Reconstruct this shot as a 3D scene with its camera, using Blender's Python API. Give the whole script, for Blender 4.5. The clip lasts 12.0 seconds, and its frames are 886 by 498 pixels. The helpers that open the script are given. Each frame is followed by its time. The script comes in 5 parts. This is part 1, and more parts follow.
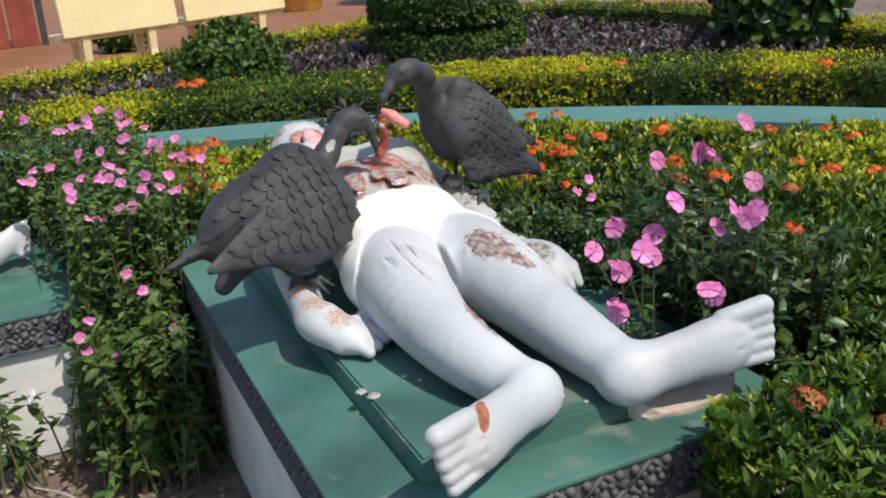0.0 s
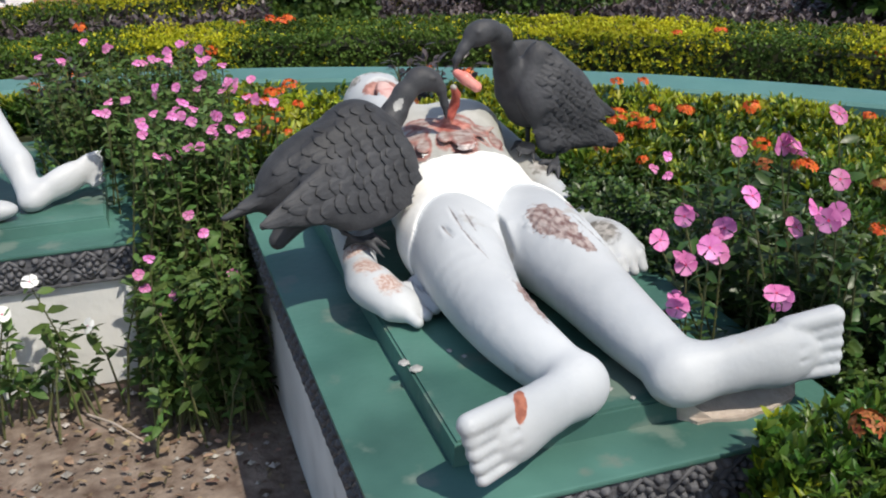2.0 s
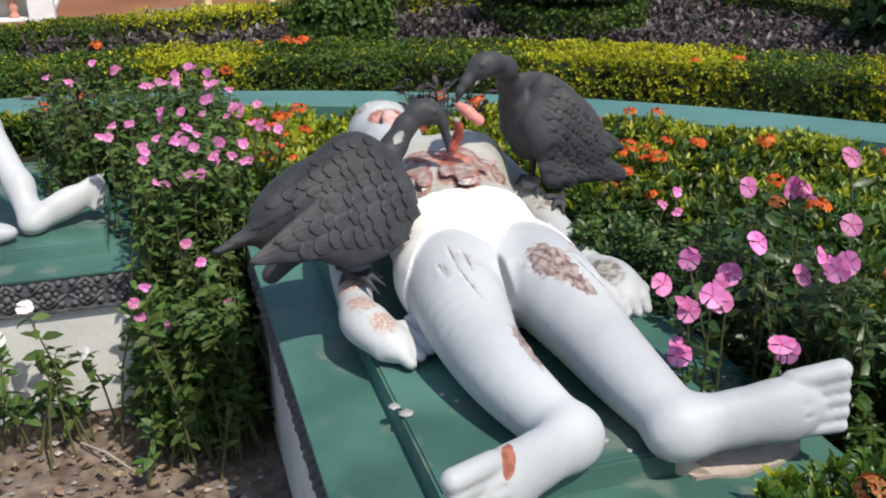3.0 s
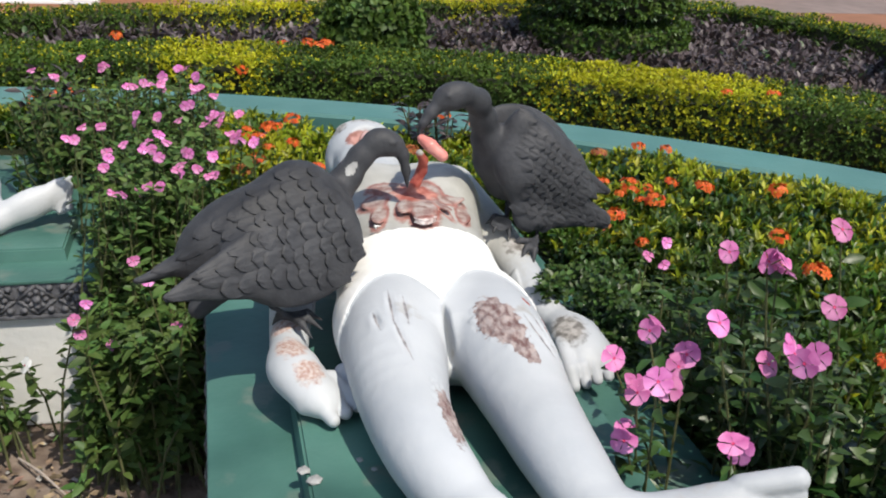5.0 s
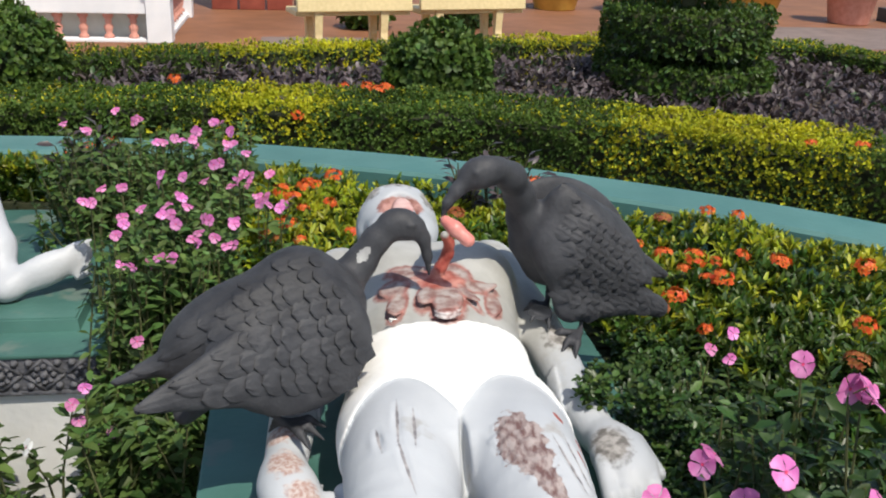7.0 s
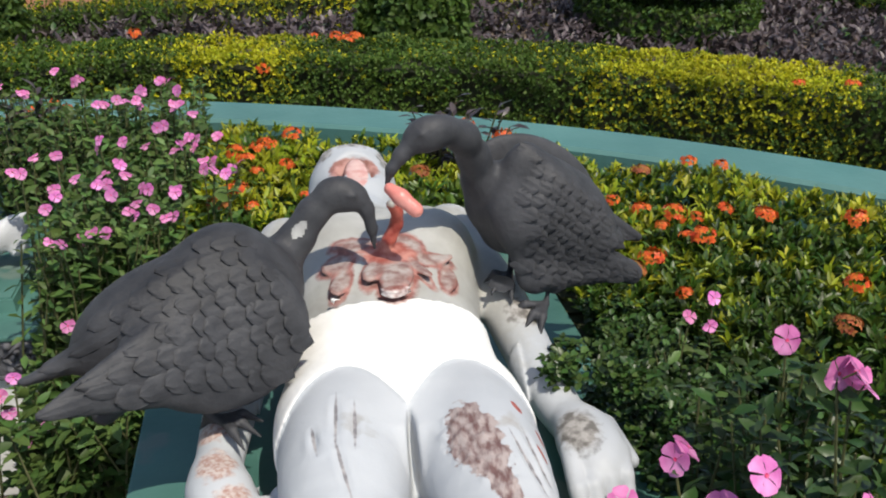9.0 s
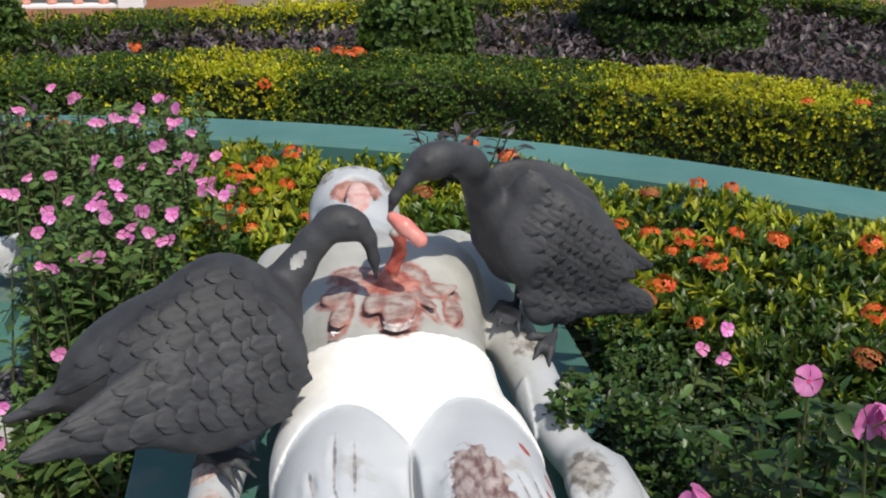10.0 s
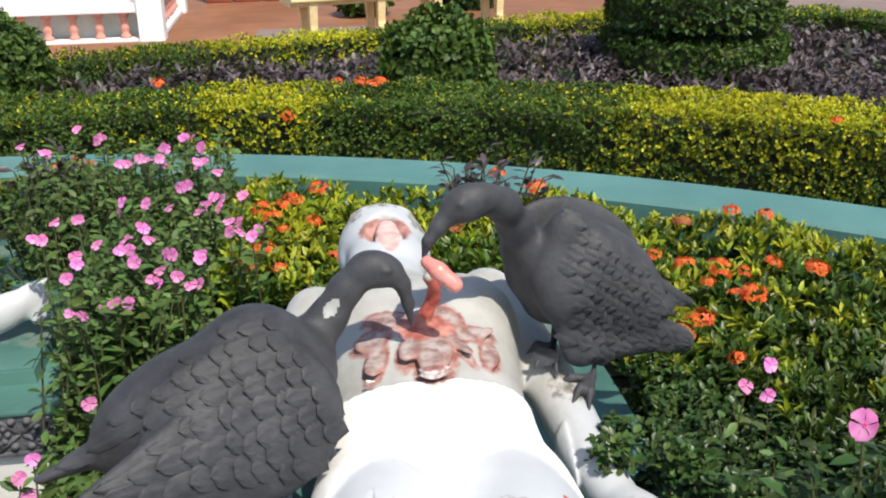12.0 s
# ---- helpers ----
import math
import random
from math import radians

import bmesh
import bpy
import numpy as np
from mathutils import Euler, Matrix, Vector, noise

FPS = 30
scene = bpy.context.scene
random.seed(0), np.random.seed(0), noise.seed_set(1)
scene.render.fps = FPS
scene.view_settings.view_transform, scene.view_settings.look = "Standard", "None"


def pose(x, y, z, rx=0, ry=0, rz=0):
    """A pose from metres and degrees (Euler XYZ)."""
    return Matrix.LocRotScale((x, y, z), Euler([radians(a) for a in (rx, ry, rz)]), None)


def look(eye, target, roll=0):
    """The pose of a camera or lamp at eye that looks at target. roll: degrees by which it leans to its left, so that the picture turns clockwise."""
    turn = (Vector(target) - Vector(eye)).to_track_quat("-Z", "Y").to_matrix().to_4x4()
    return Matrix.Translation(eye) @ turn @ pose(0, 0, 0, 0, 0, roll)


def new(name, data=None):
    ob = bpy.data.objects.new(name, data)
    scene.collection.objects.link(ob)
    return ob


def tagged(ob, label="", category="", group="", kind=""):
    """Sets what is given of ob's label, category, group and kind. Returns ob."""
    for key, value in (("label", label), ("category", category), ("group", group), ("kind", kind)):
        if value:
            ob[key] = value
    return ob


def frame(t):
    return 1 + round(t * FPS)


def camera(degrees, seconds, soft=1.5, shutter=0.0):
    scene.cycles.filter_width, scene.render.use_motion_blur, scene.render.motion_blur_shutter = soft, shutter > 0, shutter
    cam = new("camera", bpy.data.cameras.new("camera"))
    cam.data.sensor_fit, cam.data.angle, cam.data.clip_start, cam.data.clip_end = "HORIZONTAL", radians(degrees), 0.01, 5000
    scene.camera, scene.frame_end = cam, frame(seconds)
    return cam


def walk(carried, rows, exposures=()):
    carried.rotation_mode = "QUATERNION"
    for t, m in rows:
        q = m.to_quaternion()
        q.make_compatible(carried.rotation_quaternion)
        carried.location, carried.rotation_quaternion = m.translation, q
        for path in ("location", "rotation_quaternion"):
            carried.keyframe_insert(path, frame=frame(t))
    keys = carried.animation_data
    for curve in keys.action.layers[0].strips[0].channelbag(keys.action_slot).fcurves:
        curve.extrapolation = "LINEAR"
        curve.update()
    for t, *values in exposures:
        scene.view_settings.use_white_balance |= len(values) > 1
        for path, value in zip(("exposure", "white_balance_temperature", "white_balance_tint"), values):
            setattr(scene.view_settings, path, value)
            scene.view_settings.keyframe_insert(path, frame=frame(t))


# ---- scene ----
import colorsys

# camera and its walk
cam = camera(49.25, 12.0, soft=2.0)
walk(cam, [
    (0.0, look((-0.779, -1.818, 1.432), (-0.029, -0.096, 0.745), -4.13)),
    (0.5, look((-0.732, -1.810, 1.441), (-0.046, -0.069, 0.735), -3.13)),
    (1, look((-0.717, -1.806, 1.442), (-0.083, -0.048, 0.729), -1.84)),
    (1.5, look((-0.713, -1.783, 1.445), (-0.126, -0.027, 0.689), -1.82)),
    (2, look((-0.704, -1.766, 1.458), (-0.129, -0.018, 0.672), -1.05)),
    (2.5, look((-0.684, -1.736, 1.467), (-0.120, 0.023, 0.702), -1.15)),
    (3, look((-0.639, -1.717, 1.476), (-0.099, 0.056, 0.723), -0.37)),
    (3.2, look((-0.614, -1.706, 1.477), (-0.104, 0.071, 0.715), -0.57)),
    (4.8, look((-0.426, -1.611, 1.505), (-0.009, 0.190, 0.744), 0.20)),
    (5, look((-0.404, -1.585, 1.495), (0.047, 0.214, 0.746), 2.83)),
    (5.5, look((-0.372, -1.517, 1.512), (0.061, 0.292, 0.777), 1.70)),
    (6, look((-0.343, -1.460, 1.517), (0.053, 0.377, 0.833), 0.71)),
    (6.5, look((-0.291, -1.397, 1.517), (0.013, 0.455, 0.827), 1.48)),
    (7, look((-0.252, -1.340, 1.518), (0.041, 0.512, 0.821), 2.03)),
    (7.5, look((-0.224, -1.294, 1.515), (0.062, 0.550, 0.797), 1.66)),
    (7.7, look((-0.216, -1.275, 1.512), (0.090, 0.560, 0.778), 1.22)),
    (9.3, look((-0.147, -1.160, 1.494), (0.155, 0.648, 0.694), 0.51)),
    (9.5, look((-0.147, -1.145, 1.499), (0.157, 0.667, 0.707), 0.57)),
    (10, look((-0.146, -1.112, 1.498), (0.156, 0.707, 0.723), 0.86)),
    (10.5, look((-0.146, -1.090, 1.505), (0.173, 0.750, 0.789), 1.18)),
    (11, look((-0.151, -1.079, 1.514), (0.166, 0.779, 0.843), 1.00)),
    (11.5, look((-0.152, -1.071, 1.514), (0.157, 0.780, 0.820), 0.83)),
    (12, look((-0.158, -1.065, 1.517), (0.101, 0.777, 0.783), -0.96)),
], exposures=((0.0, 0.24, 6900, 9), (5.0, 0.25, 6900, 9), (6.5, 0.20, 6900, 9), (9.5, 0.10, 6900, 9), (10.5, 0.02, 6900, 9), (11.0, 0.27, 6900, 9), (12.0, 0.50, 6900, 9)))

# world, sun
SUN_ELEV, SUN_AZ = 58.0, 156.0   # azimuth clockwise from +y
world = bpy.data.worlds.new("sky")
scene.world = world
world.use_nodes = True
wn = world.node_tree.nodes
sky = wn.new("ShaderNodeTexSky")
sky.sky_type, sky.sun_disc = "NISHITA", False
sky.sun_elevation, sky.sun_rotation = radians(SUN_ELEV), radians(SUN_AZ)
world.node_tree.links.new(sky.outputs[0], wn["Background"].inputs[0])
wn["Background"].inputs[1].default_value = 0.14
sun_data = bpy.data.lights.new("sun", "SUN")
sun_data.energy, sun_data.angle, sun_data.color = 3.9, radians(0.6), (1.0, 0.96, 0.88)
sun = new("sun", sun_data)
ce = math.cos(radians(SUN_ELEV))
to_sun = Vector((ce * math.sin(radians(SUN_AZ)), ce * math.cos(radians(SUN_AZ)), math.sin(radians(SUN_ELEV))))
sun.matrix_world = look(to_sun * 30, (0, 0, 0))

# ---- materials ----
def mat(name, c1, c2, scale=12.0, rough=0.6, bump=0.15, bscale=60.0, big=0.15, bigscale=2.0, island=0.0, obrand=0.0,
        spec=0.4, leaf=0.0, detail=6.0, spots=None):
    """Two-tone grain at one scale, broad patches at another, relief, and an own tint for each island or object."""
    m = bpy.data.materials.new(name)
    m.use_nodes = True
    nt = m.node_tree
    n, l = nt.nodes, nt.links
    p = n["Principled BSDF"]
    co = n.new("ShaderNodeTexCoord")
    def noise_tex(sc, det):
        t = n.new("ShaderNodeTexNoise")
        t.inputs["Scale"].default_value, t.inputs["Detail"].default_value = sc, det
        l.new(co.outputs["Object"], t.inputs["Vector"])
        return t
    fine, broad = noise_tex(scale, detail), noise_tex(bigscale, 3)
    ramp = n.new("ShaderNodeValToRGB")
    ramp.color_ramp.elements[0].position, ramp.color_ramp.elements[1].position = 0.32, 0.68
    ramp.color_ramp.elements[0].color, ramp.color_ramp.elements[1].color = (*c1, 1), (*c2, 1)
    l.new(fine.outputs["Fac"], ramp.inputs[0])
    value = n.new("ShaderNodeMapRange")
    value.inputs["From Min"].default_value, value.inputs["From Max"].default_value = 0.3, 0.7
    value.inputs["To Min"].default_value, value.inputs["To Max"].default_value = 1 - big, 1 + big
    l.new(broad.outputs["Fac"], value.inputs["Value"])
    hsv = n.new("ShaderNodeHueSaturation")
    l.new(ramp.outputs[0], hsv.inputs["Color"])
    l.new(value.outputs[0], hsv.inputs["Value"])
    colour = hsv.outputs[0]
    if island or obrand:
        amount = island or obrand
        if island:
            r = n.new("ShaderNodeNewGeometry").outputs["Random Per Island"]
        else:
            r = n.new("ShaderNodeObjectInfo").outputs["Random"]
        h2 = n.new("ShaderNodeHueSaturation")
        a = n.new("ShaderNodeMapRange")
        a.inputs["To Min"].default_value, a.inputs["To Max"].default_value = 1 - amount, 1 + amount
        l.new(r, a.inputs["Value"])
        l.new(a.outputs[0], h2.inputs["Value"])
        b = n.new("ShaderNodeMapRange")
        b.inputs["To Min"].default_value, b.inputs["To Max"].default_value = 0.5 + 0.06 * amount, 0.5 - 0.06 * amount
        wn_ = n.new("ShaderNodeTexWhiteNoise")
        wn_.noise_dimensions = "1D"
        l.new(r, wn_.inputs["W"])
        l.new(wn_.outputs["Value"], b.inputs["Value"])
        l.new(b.outputs[0], h2.inputs["Hue"])
        l.new(colour, h2.inputs["Color"])
        colour = h2.outputs[0]
    if spots:
        tone, size, cover = spots
        s = noise_tex(size, 5)
        sr = n.new("ShaderNodeValToRGB")
        sr.color_ramp.elements[0].position, sr.color_ramp.elements[1].position = 1 - cover, 1 - cover + 0.06
        l.new(s.outputs["Fac"], sr.inputs[0])
        mix = n.new("ShaderNodeMix")
        mix.data_type = "RGBA"
        l.new(sr.outputs[0], mix.inputs["Factor"])
        l.new(colour, mix.inputs["A"])
        mix.inputs["B"].default_value = (*tone, 1)
        colour = mix.outputs["Result"]
    l.new(colour, p.inputs["Base Color"])
    p.inputs["Roughness"].default_value = rough
    p.inputs["Specular IOR Level"].default_value = spec
    if bump:
        bt = noise_tex(bscale, 5)
        bn = n.new("ShaderNodeBump")
        bn.inputs["Strength"].default_value, bn.inputs["Distance"].default_value = bump, 0.01
        l.new(bt.outputs["Fac"], bn.inputs["Height"])
        l.new(bn.outputs[0], p.inputs["Normal"])
    if leaf:
        tr = n.new("ShaderNodeBsdfTranslucent")
        l.new(colour, tr.inputs["Color"])
        mx = n.new("ShaderNodeMixShader")
        mx.inputs[0].default_value = leaf
        l.new(p.outputs[0], mx.inputs[1])
        l.new(tr.outputs[0], mx.inputs[2])
        l.new(mx.outputs[0], n["Material Output"].inputs["Surface"])
    return m


WHITE_STATUE = mat("white statue paint", (0.40, 0.415, 0.44), (0.49, 0.50, 0.515), 5, 0.5, 0.12, 90, 0.13, 3, spots=((0.36, 0.34, 0.32), 7, 0.33))


def statue_paint(lumps, scratches):
    """White body paint with bright shorts, worn red relief, grazes, scratches and scrapes, each with a shape of its own."""
    m = mat("painted statue", (0.385, 0.405, 0.435), (0.475, 0.490, 0.510), 5, 0.52, 0.16, 38, 0.13, 3, spec=0.3, spots=((0.34, 0.32, 0.30), 8, 0.35))
    nt = m.node_tree
    n, l = nt.nodes, nt.links
    p = n["Principled BSDF"]
    state = [p.inputs["Base Color"].links[0].from_socket]
    co = n.new("ShaderNodeTexCoord").outputs["Object"]
    def math_node(op, a, b=0.0, clamp=False):
        k = n.new("ShaderNodeMath")
        k.operation, k.use_clamp = op, clamp
        for s, v in zip(k.inputs, (a, b)):
            if isinstance(v, (int, float)):
                s.default_value = v
            else:
                l.new(v, s)
        return k.outputs[0]
    def noise_of(scale, detail=4.0):
        t = n.new("ShaderNodeTexNoise")
        t.inputs["Scale"].default_value, t.inputs["Detail"].default_value = scale, detail
        l.new(co, t.inputs["Vector"])
        return t.outputs["Fac"]
    ragged, grain, veins = noise_of(70), noise_of(150), noise_of(45)
    def two_tone(a, b, by, lo=0.38, hi=0.62):
        r = n.new("ShaderNodeValToRGB")
        r.color_ramp.elements[0].position, r.color_ramp.elements[1].position = lo, hi
        r.color_ramp.elements[0].color, r.color_ramp.elements[1].color = (*a, 1), (*b, 1)
        l.new(by, r.inputs[0])
        return r.outputs[0]
    def layer(mask, colour):
        x = n.new("ShaderNodeMix")
        x.data_type = "RGBA"
        l.new(mask, x.inputs["Factor"])
        l.new(state[0], x.inputs["A"])
        l.new(colour, x.inputs["B"])
        state[0] = x.outputs["Result"]
    def blot(centre, radii, turn=0.0, rough=0.5, soft=0.12):
        """1 inside an ellipsoid with a ragged rim, 0 outside."""
        mp = n.new("ShaderNodeMapping")
        mp.vector_type = "TEXTURE"
        mp.inputs["Location"].default_value, mp.inputs["Scale"].default_value = centre, radii
        mp.inputs["Rotation"].default_value = (0, 0, radians(turn))
        l.new(co, mp.inputs["Vector"])
        ln = n.new("ShaderNodeVectorMath")
        ln.operation = "LENGTH"
        l.new(mp.outputs[0], ln.inputs[0])
        d = math_node("ADD", ln.outputs["Value"], math_node("MULTIPLY", math_node("SUBTRACT", ragged, 0.5), rough * 2))
        return math_node("DIVIDE", math_node("SUBTRACT", 1.0 + soft / 2, d), soft, True)
    sep = n.new("ShaderNodeSeparateXYZ")
    l.new(co, sep.inputs[0])
    x, y = sep.outputs[0], sep.outputs[1]
    # greyer weathered paint on the trunk
    layer(blot((0.0, 0.43, 0.75), (0.30, 0.25, 0.40), 0, 0.18, 0.35), two_tone((0.32, 0.315, 0.295), (0.42, 0.415, 0.395), noise_of(14, 6.0), 0.36, 0.66))
    # shorts
    s = math_node("MINIMUM", math_node("DIVIDE", math_node("ABSOLUTE", math_node("ADD", x, 0.002)), 0.185), 1.0)
    leg = math_node("ADD", math_node("MULTIPLY", math_node("SINE", math_node("MULTIPLY", s, math.pi)), 0.075), 0.004)
    hip = math_node("ADD", math_node("MULTIPLY", math_node("MULTIPLY", x, x), 1.2), 0.205)
    inside = math_node("MINIMUM", math_node("MULTIPLY", math_node("SUBTRACT", y, leg), 900, True), math_node("MULTIPLY", math_node("SUBTRACT", hip, y), 900, True))
    inside = math_node("MINIMUM", inside, math_node("MULTIPLY", math_node("SUBTRACT", 0.205, math_node("ABSOLUTE", x)), 900, True))
    layer(inside, two_tone((0.80, 0.79, 0.77), (0.86, 0.85, 0.83), veins))
    furrow = n.new("ShaderNodeMapping")
    furrow.inputs["Scale"].default_value = (110, 45, 60)
    l.new(co, furrow.inputs["Vector"])
    ft = n.new("ShaderNodeTexNoise")
    ft.inputs["Scale"].default_value, ft.inputs["Detail"].default_value = 1.0, 4.0
    l.new(furrow.outputs[0], ft.inputs["Vector"])
    graze = two_tone((0.15, 0.085, 0.080), (0.37, 0.31, 0.295), ft.outputs["Fac"], 0.36, 0.60)
    layer(blot((0.078, -0.105, 0.74), (0.036, 0.075, 0.06), 10, 0.55), graze)
    layer(blot((0.098, -0.185, 0.72), (0.017, 0.050, 0.05), 14, 0.5), graze)
    layer(blot((-0.060, -0.300, 0.65), (0.020, 0.085, 0.05), 0, 0.4), graze)
    pinkish = two_tone((0.36, 0.22, 0.19), (0.52, 0.45, 0.42), grain)
    for place, size in (((-0.282, 0.02, 0.645), (0.032, 0.034, 0.02)), ((-0.255, -0.05, 0.625), (0.026, 0.030, 0.03)), ((-0.29, 0.10, 0.64), (0.03, 0.02, 0.03))):
        layer(blot(place, size, 0, 0.7, 0.4), pinkish)
    # dark grey ragged patches on one hand, the arm and the head
    dark_grey = two_tone((0.14, 0.13, 0.12), (0.36, 0.34, 0.32), ragged)
    layer(blot((0.270, 0.038, 0.64), (0.032, 0.045, 0.04), 0, 0.6, 0.5), dark_grey)
    layer(blot((0.262, 0.33, 0.70), (0.04, 0.035, 0.03), 0, 0.7, 0.5), dark_grey)
    layer(blot((-0.010, 0.985, 0.815), (0.042, 0.030, 0.045), 0, 0.6, 0.4), dark_grey)
    layer(blot((-0.068, 0.960, 0.79), (0.020, 0.024, 0.04), 0, 0.8, 0.5), dark_grey)
    layer(blot((0.066, 0.950, 0.785), (0.020, 0.040, 0.04), 0, 0.7, 0.5), dark_grey)
    # open front
    flesh = two_tone((0.22, 0.125, 0.110), (0.40, 0.345, 0.320), veins, 0.38, 0.62)
    edge = two_tone((0.20, 0.045, 0.035), (0.38, 0.15, 0.125), ragged)
    for lx, ly, la, lb, lh, turn in lumps:
        layer(blot((lx, ly, 0.82), (la * 1.16, lb * 1.12, 0.08), -turn, 0.22, 0.25), edge)
    for lx, ly, la, lb, lh, turn in lumps:
        layer(blot((lx, ly, 0.82), (la * 0.86, lb * 0.90, 0.08), -turn, 0.30, 0.5), flesh)
    layer(blot((0.005, 0.318, 0.85), (0.050, 0.034, 0.06), 0, 0.35, 0.3), two_tone((0.30, 0.08, 0.06), (0.48, 0.22, 0.18), veins))
    layer(blot((0.012, 0.325, 0.890), (0.03, 0.04, 0.045), 0, 0.1), two_tone((0.26, 0.035, 0.03), (0.46, 0.12, 0.09), veins))
    layer(blot((-0.010, 0.872, 0.80), (0.058, 0.042, 0.05), 0, 0.2), two_tone((0.26, 0.12, 0.10), (0.45, 0.25, 0.22), veins))
    layer(blot((-0.006, 0.835, 0.79), (0.024, 0.060, 0.05), 0, 0.12), two_tone((0.52, 0.27, 0.25), (0.60, 0.42, 0.39), veins))
    # scraped paint, cuts
    layer(blot((-0.200, -0.598, 0.66), (0.011, 0.030, 0.05), -20, 0.35), two_tone((0.22, 0.070, 0.045), (0.34, 0.125, 0.080), ragged))
    for place in ((0.150, -0.035, 0.745), (0.170, -0.115, 0.72), (0.178, -0.075, 0.72)):
        layer(blot(place, (0.005, 0.013, 0.03), 25, 0.3), two_tone((0.30, 0.06, 0.05), (0.38, 0.12, 0.10), ragged))
    line = two_tone((0.19, 0.18, 0.19), (0.38, 0.36, 0.36), ragged)
    for (ax, ay), (bx, by) in scratches:
        layer(blot(((ax + bx) / 2, (ay + by) / 2, 0.73), (0.0024, math.hypot(bx - ax, by - ay) / 2 * 1.1, 0.08), -math.degrees(math.atan2(bx - ax, by - ay)), 0.45, 0.5), line)
    l.new(state[0], p.inputs["Base Color"])
    return m


PINK = mat("pink red paint", (0.60, 0.14, 0.12), (0.72, 0.30, 0.26), 25, 0.3, 0.2, 90, 0.12, 8)
BIRD = mat("matt charcoal paint", (0.033, 0.034, 0.039), (0.052, 0.053, 0.059), 30, 0.6, 0.16, 120, 0.25, 5, spec=0.3)
BIRD_CHIP = mat("chipped pale plaster", (0.22, 0.22, 0.22), (0.42, 0.42, 0.41), 30, 0.7, 0.3, 90)
GREEN_PAINT = mat("green floor paint", (0.040, 0.112, 0.094), (0.066, 0.160, 0.134), 5, 0.45, 0.14, 45, 0.28, 2.6, spots=((0.115, 0.165, 0.140), 7, 0.42))
CURB_PAINT = mat("blue green wall paint", (0.060, 0.165, 0.155), (0.085, 0.20, 0.185), 5, 0.55, 0.12, 50, 0.14, 1.5)
RELIEF = mat("dark grey cast relief", (0.055, 0.056, 0.065), (0.105, 0.105, 0.115), 30, 0.6, 0.5, 110, 0.25, 6, obrand=0.12)
WALL_WHITE = mat("weathered white wash", (0.52, 0.52, 0.51), (0.64, 0.635, 0.62), 6, 0.7, 0.2, 40, 0.10, 2, spots=((0.48, 0.46, 0.42), 3.5, 0.33))
BARE = mat("bare pinkish plaster", (0.30, 0.245, 0.205), (0.42, 0.36, 0.315), 25, 0.85, 0.5, 70, 0.15, 6)
SOIL = mat("dry garden soil", (0.085, 0.058, 0.045), (0.21, 0.165, 0.135), 16, 0.95, 0.9, 45, 0.3, 1.3)
LITTER = mat("dead leaves", (0.10, 0.065, 0.04), (0.27, 0.19, 0.13), 30, 0.85, 0.3, 90, 0.2, 5, island=0.6)
STONE = mat("small grey stones", (0.20, 0.185, 0.17), (0.36, 0.33, 0.30), 30, 0.85, 0.5, 80, 0.2, 5, island=0.45)
IXORA = mat("glossy ixora leaves", (0.036, 0.082, 0.012), (0.082, 0.140, 0.018), 7, 0.38, 0.1, 80, 0.35, 1.6, island=0.50, leaf=0.25)
IXORA_TIP = mat("young yellow green leaves", (0.20, 0.27, 0.018), (0.38, 0.38, 0.022), 7, 0.45, 0.1, 80, 0.25, 2.2, island=0.40, leaf=0.3)
SMALL_LEAF = mat("small dark green leaves", (0.026, 0.062, 0.015), (0.056, 0.104, 0.024), 9, 0.38, 0.1, 80, 0.3, 2, island=0.45, leaf=0.22)
VINCA = mat("periwinkle leaves", (0.056, 0.110, 0.028), (0.106, 0.172, 0.044), 9, 0.5, 0.1, 70, 0.25, 3, island=0.40, leaf=0.28, spec=0.3)
STEM = mat("reddish green stems", (0.055, 0.065, 0.025), (0.10, 0.10, 0.04), 20, 0.6, 0.1, 70)
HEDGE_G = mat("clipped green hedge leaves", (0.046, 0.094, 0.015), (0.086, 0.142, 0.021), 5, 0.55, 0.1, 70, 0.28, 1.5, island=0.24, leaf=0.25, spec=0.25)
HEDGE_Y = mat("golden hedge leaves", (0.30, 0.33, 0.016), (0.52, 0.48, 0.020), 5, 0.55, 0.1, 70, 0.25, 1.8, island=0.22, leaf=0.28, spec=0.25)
# near-black fill: the shade deep inside foliage, put into the colour
HEDGE_CORE = mat("dark foliage interior shade", (0.020, 0.026, 0.010), (0.040, 0.044, 0.018), 20, 0.9, 0.5, 50)
PURPLE = mat("dark purple leaves", (0.050, 0.036, 0.038), (0.120, 0.094, 0.098), 7, 0.42, 0.1, 70, 0.3, 2, island=0.5, leaf=0.12)
PETAL = mat("pink petals", (0.55, 0.095, 0.34), (0.72, 0.29, 0.54), 25, 0.5, 0.05, 60, 0.15, 30, obrand=0.28, leaf=0.25)
PETAL_W = mat("white petals", (0.80, 0.80, 0.78), (0.86, 0.86, 0.84), 25, 0.5, 0.05, 60, 0.05, 6, leaf=0.25)
EYE = mat("crimson flower eye", (0.50, 0.02, 0.10), (0.62, 0.05, 0.16), 25, 0.5, 0, 60)
ORANGE = mat("orange red florets", (0.68, 0.085, 0.018), (0.82, 0.20, 0.035), 20, 0.5, 0.05, 60, 0.15, 5, island=0.22, leaf=0.2)
ORANGE_OLD = mat("faded rusty florets", (0.28, 0.075, 0.022), (0.42, 0.14, 0.04), 20, 0.6, 0.05, 60, 0.15, 5, island=0.3, leaf=0.15)
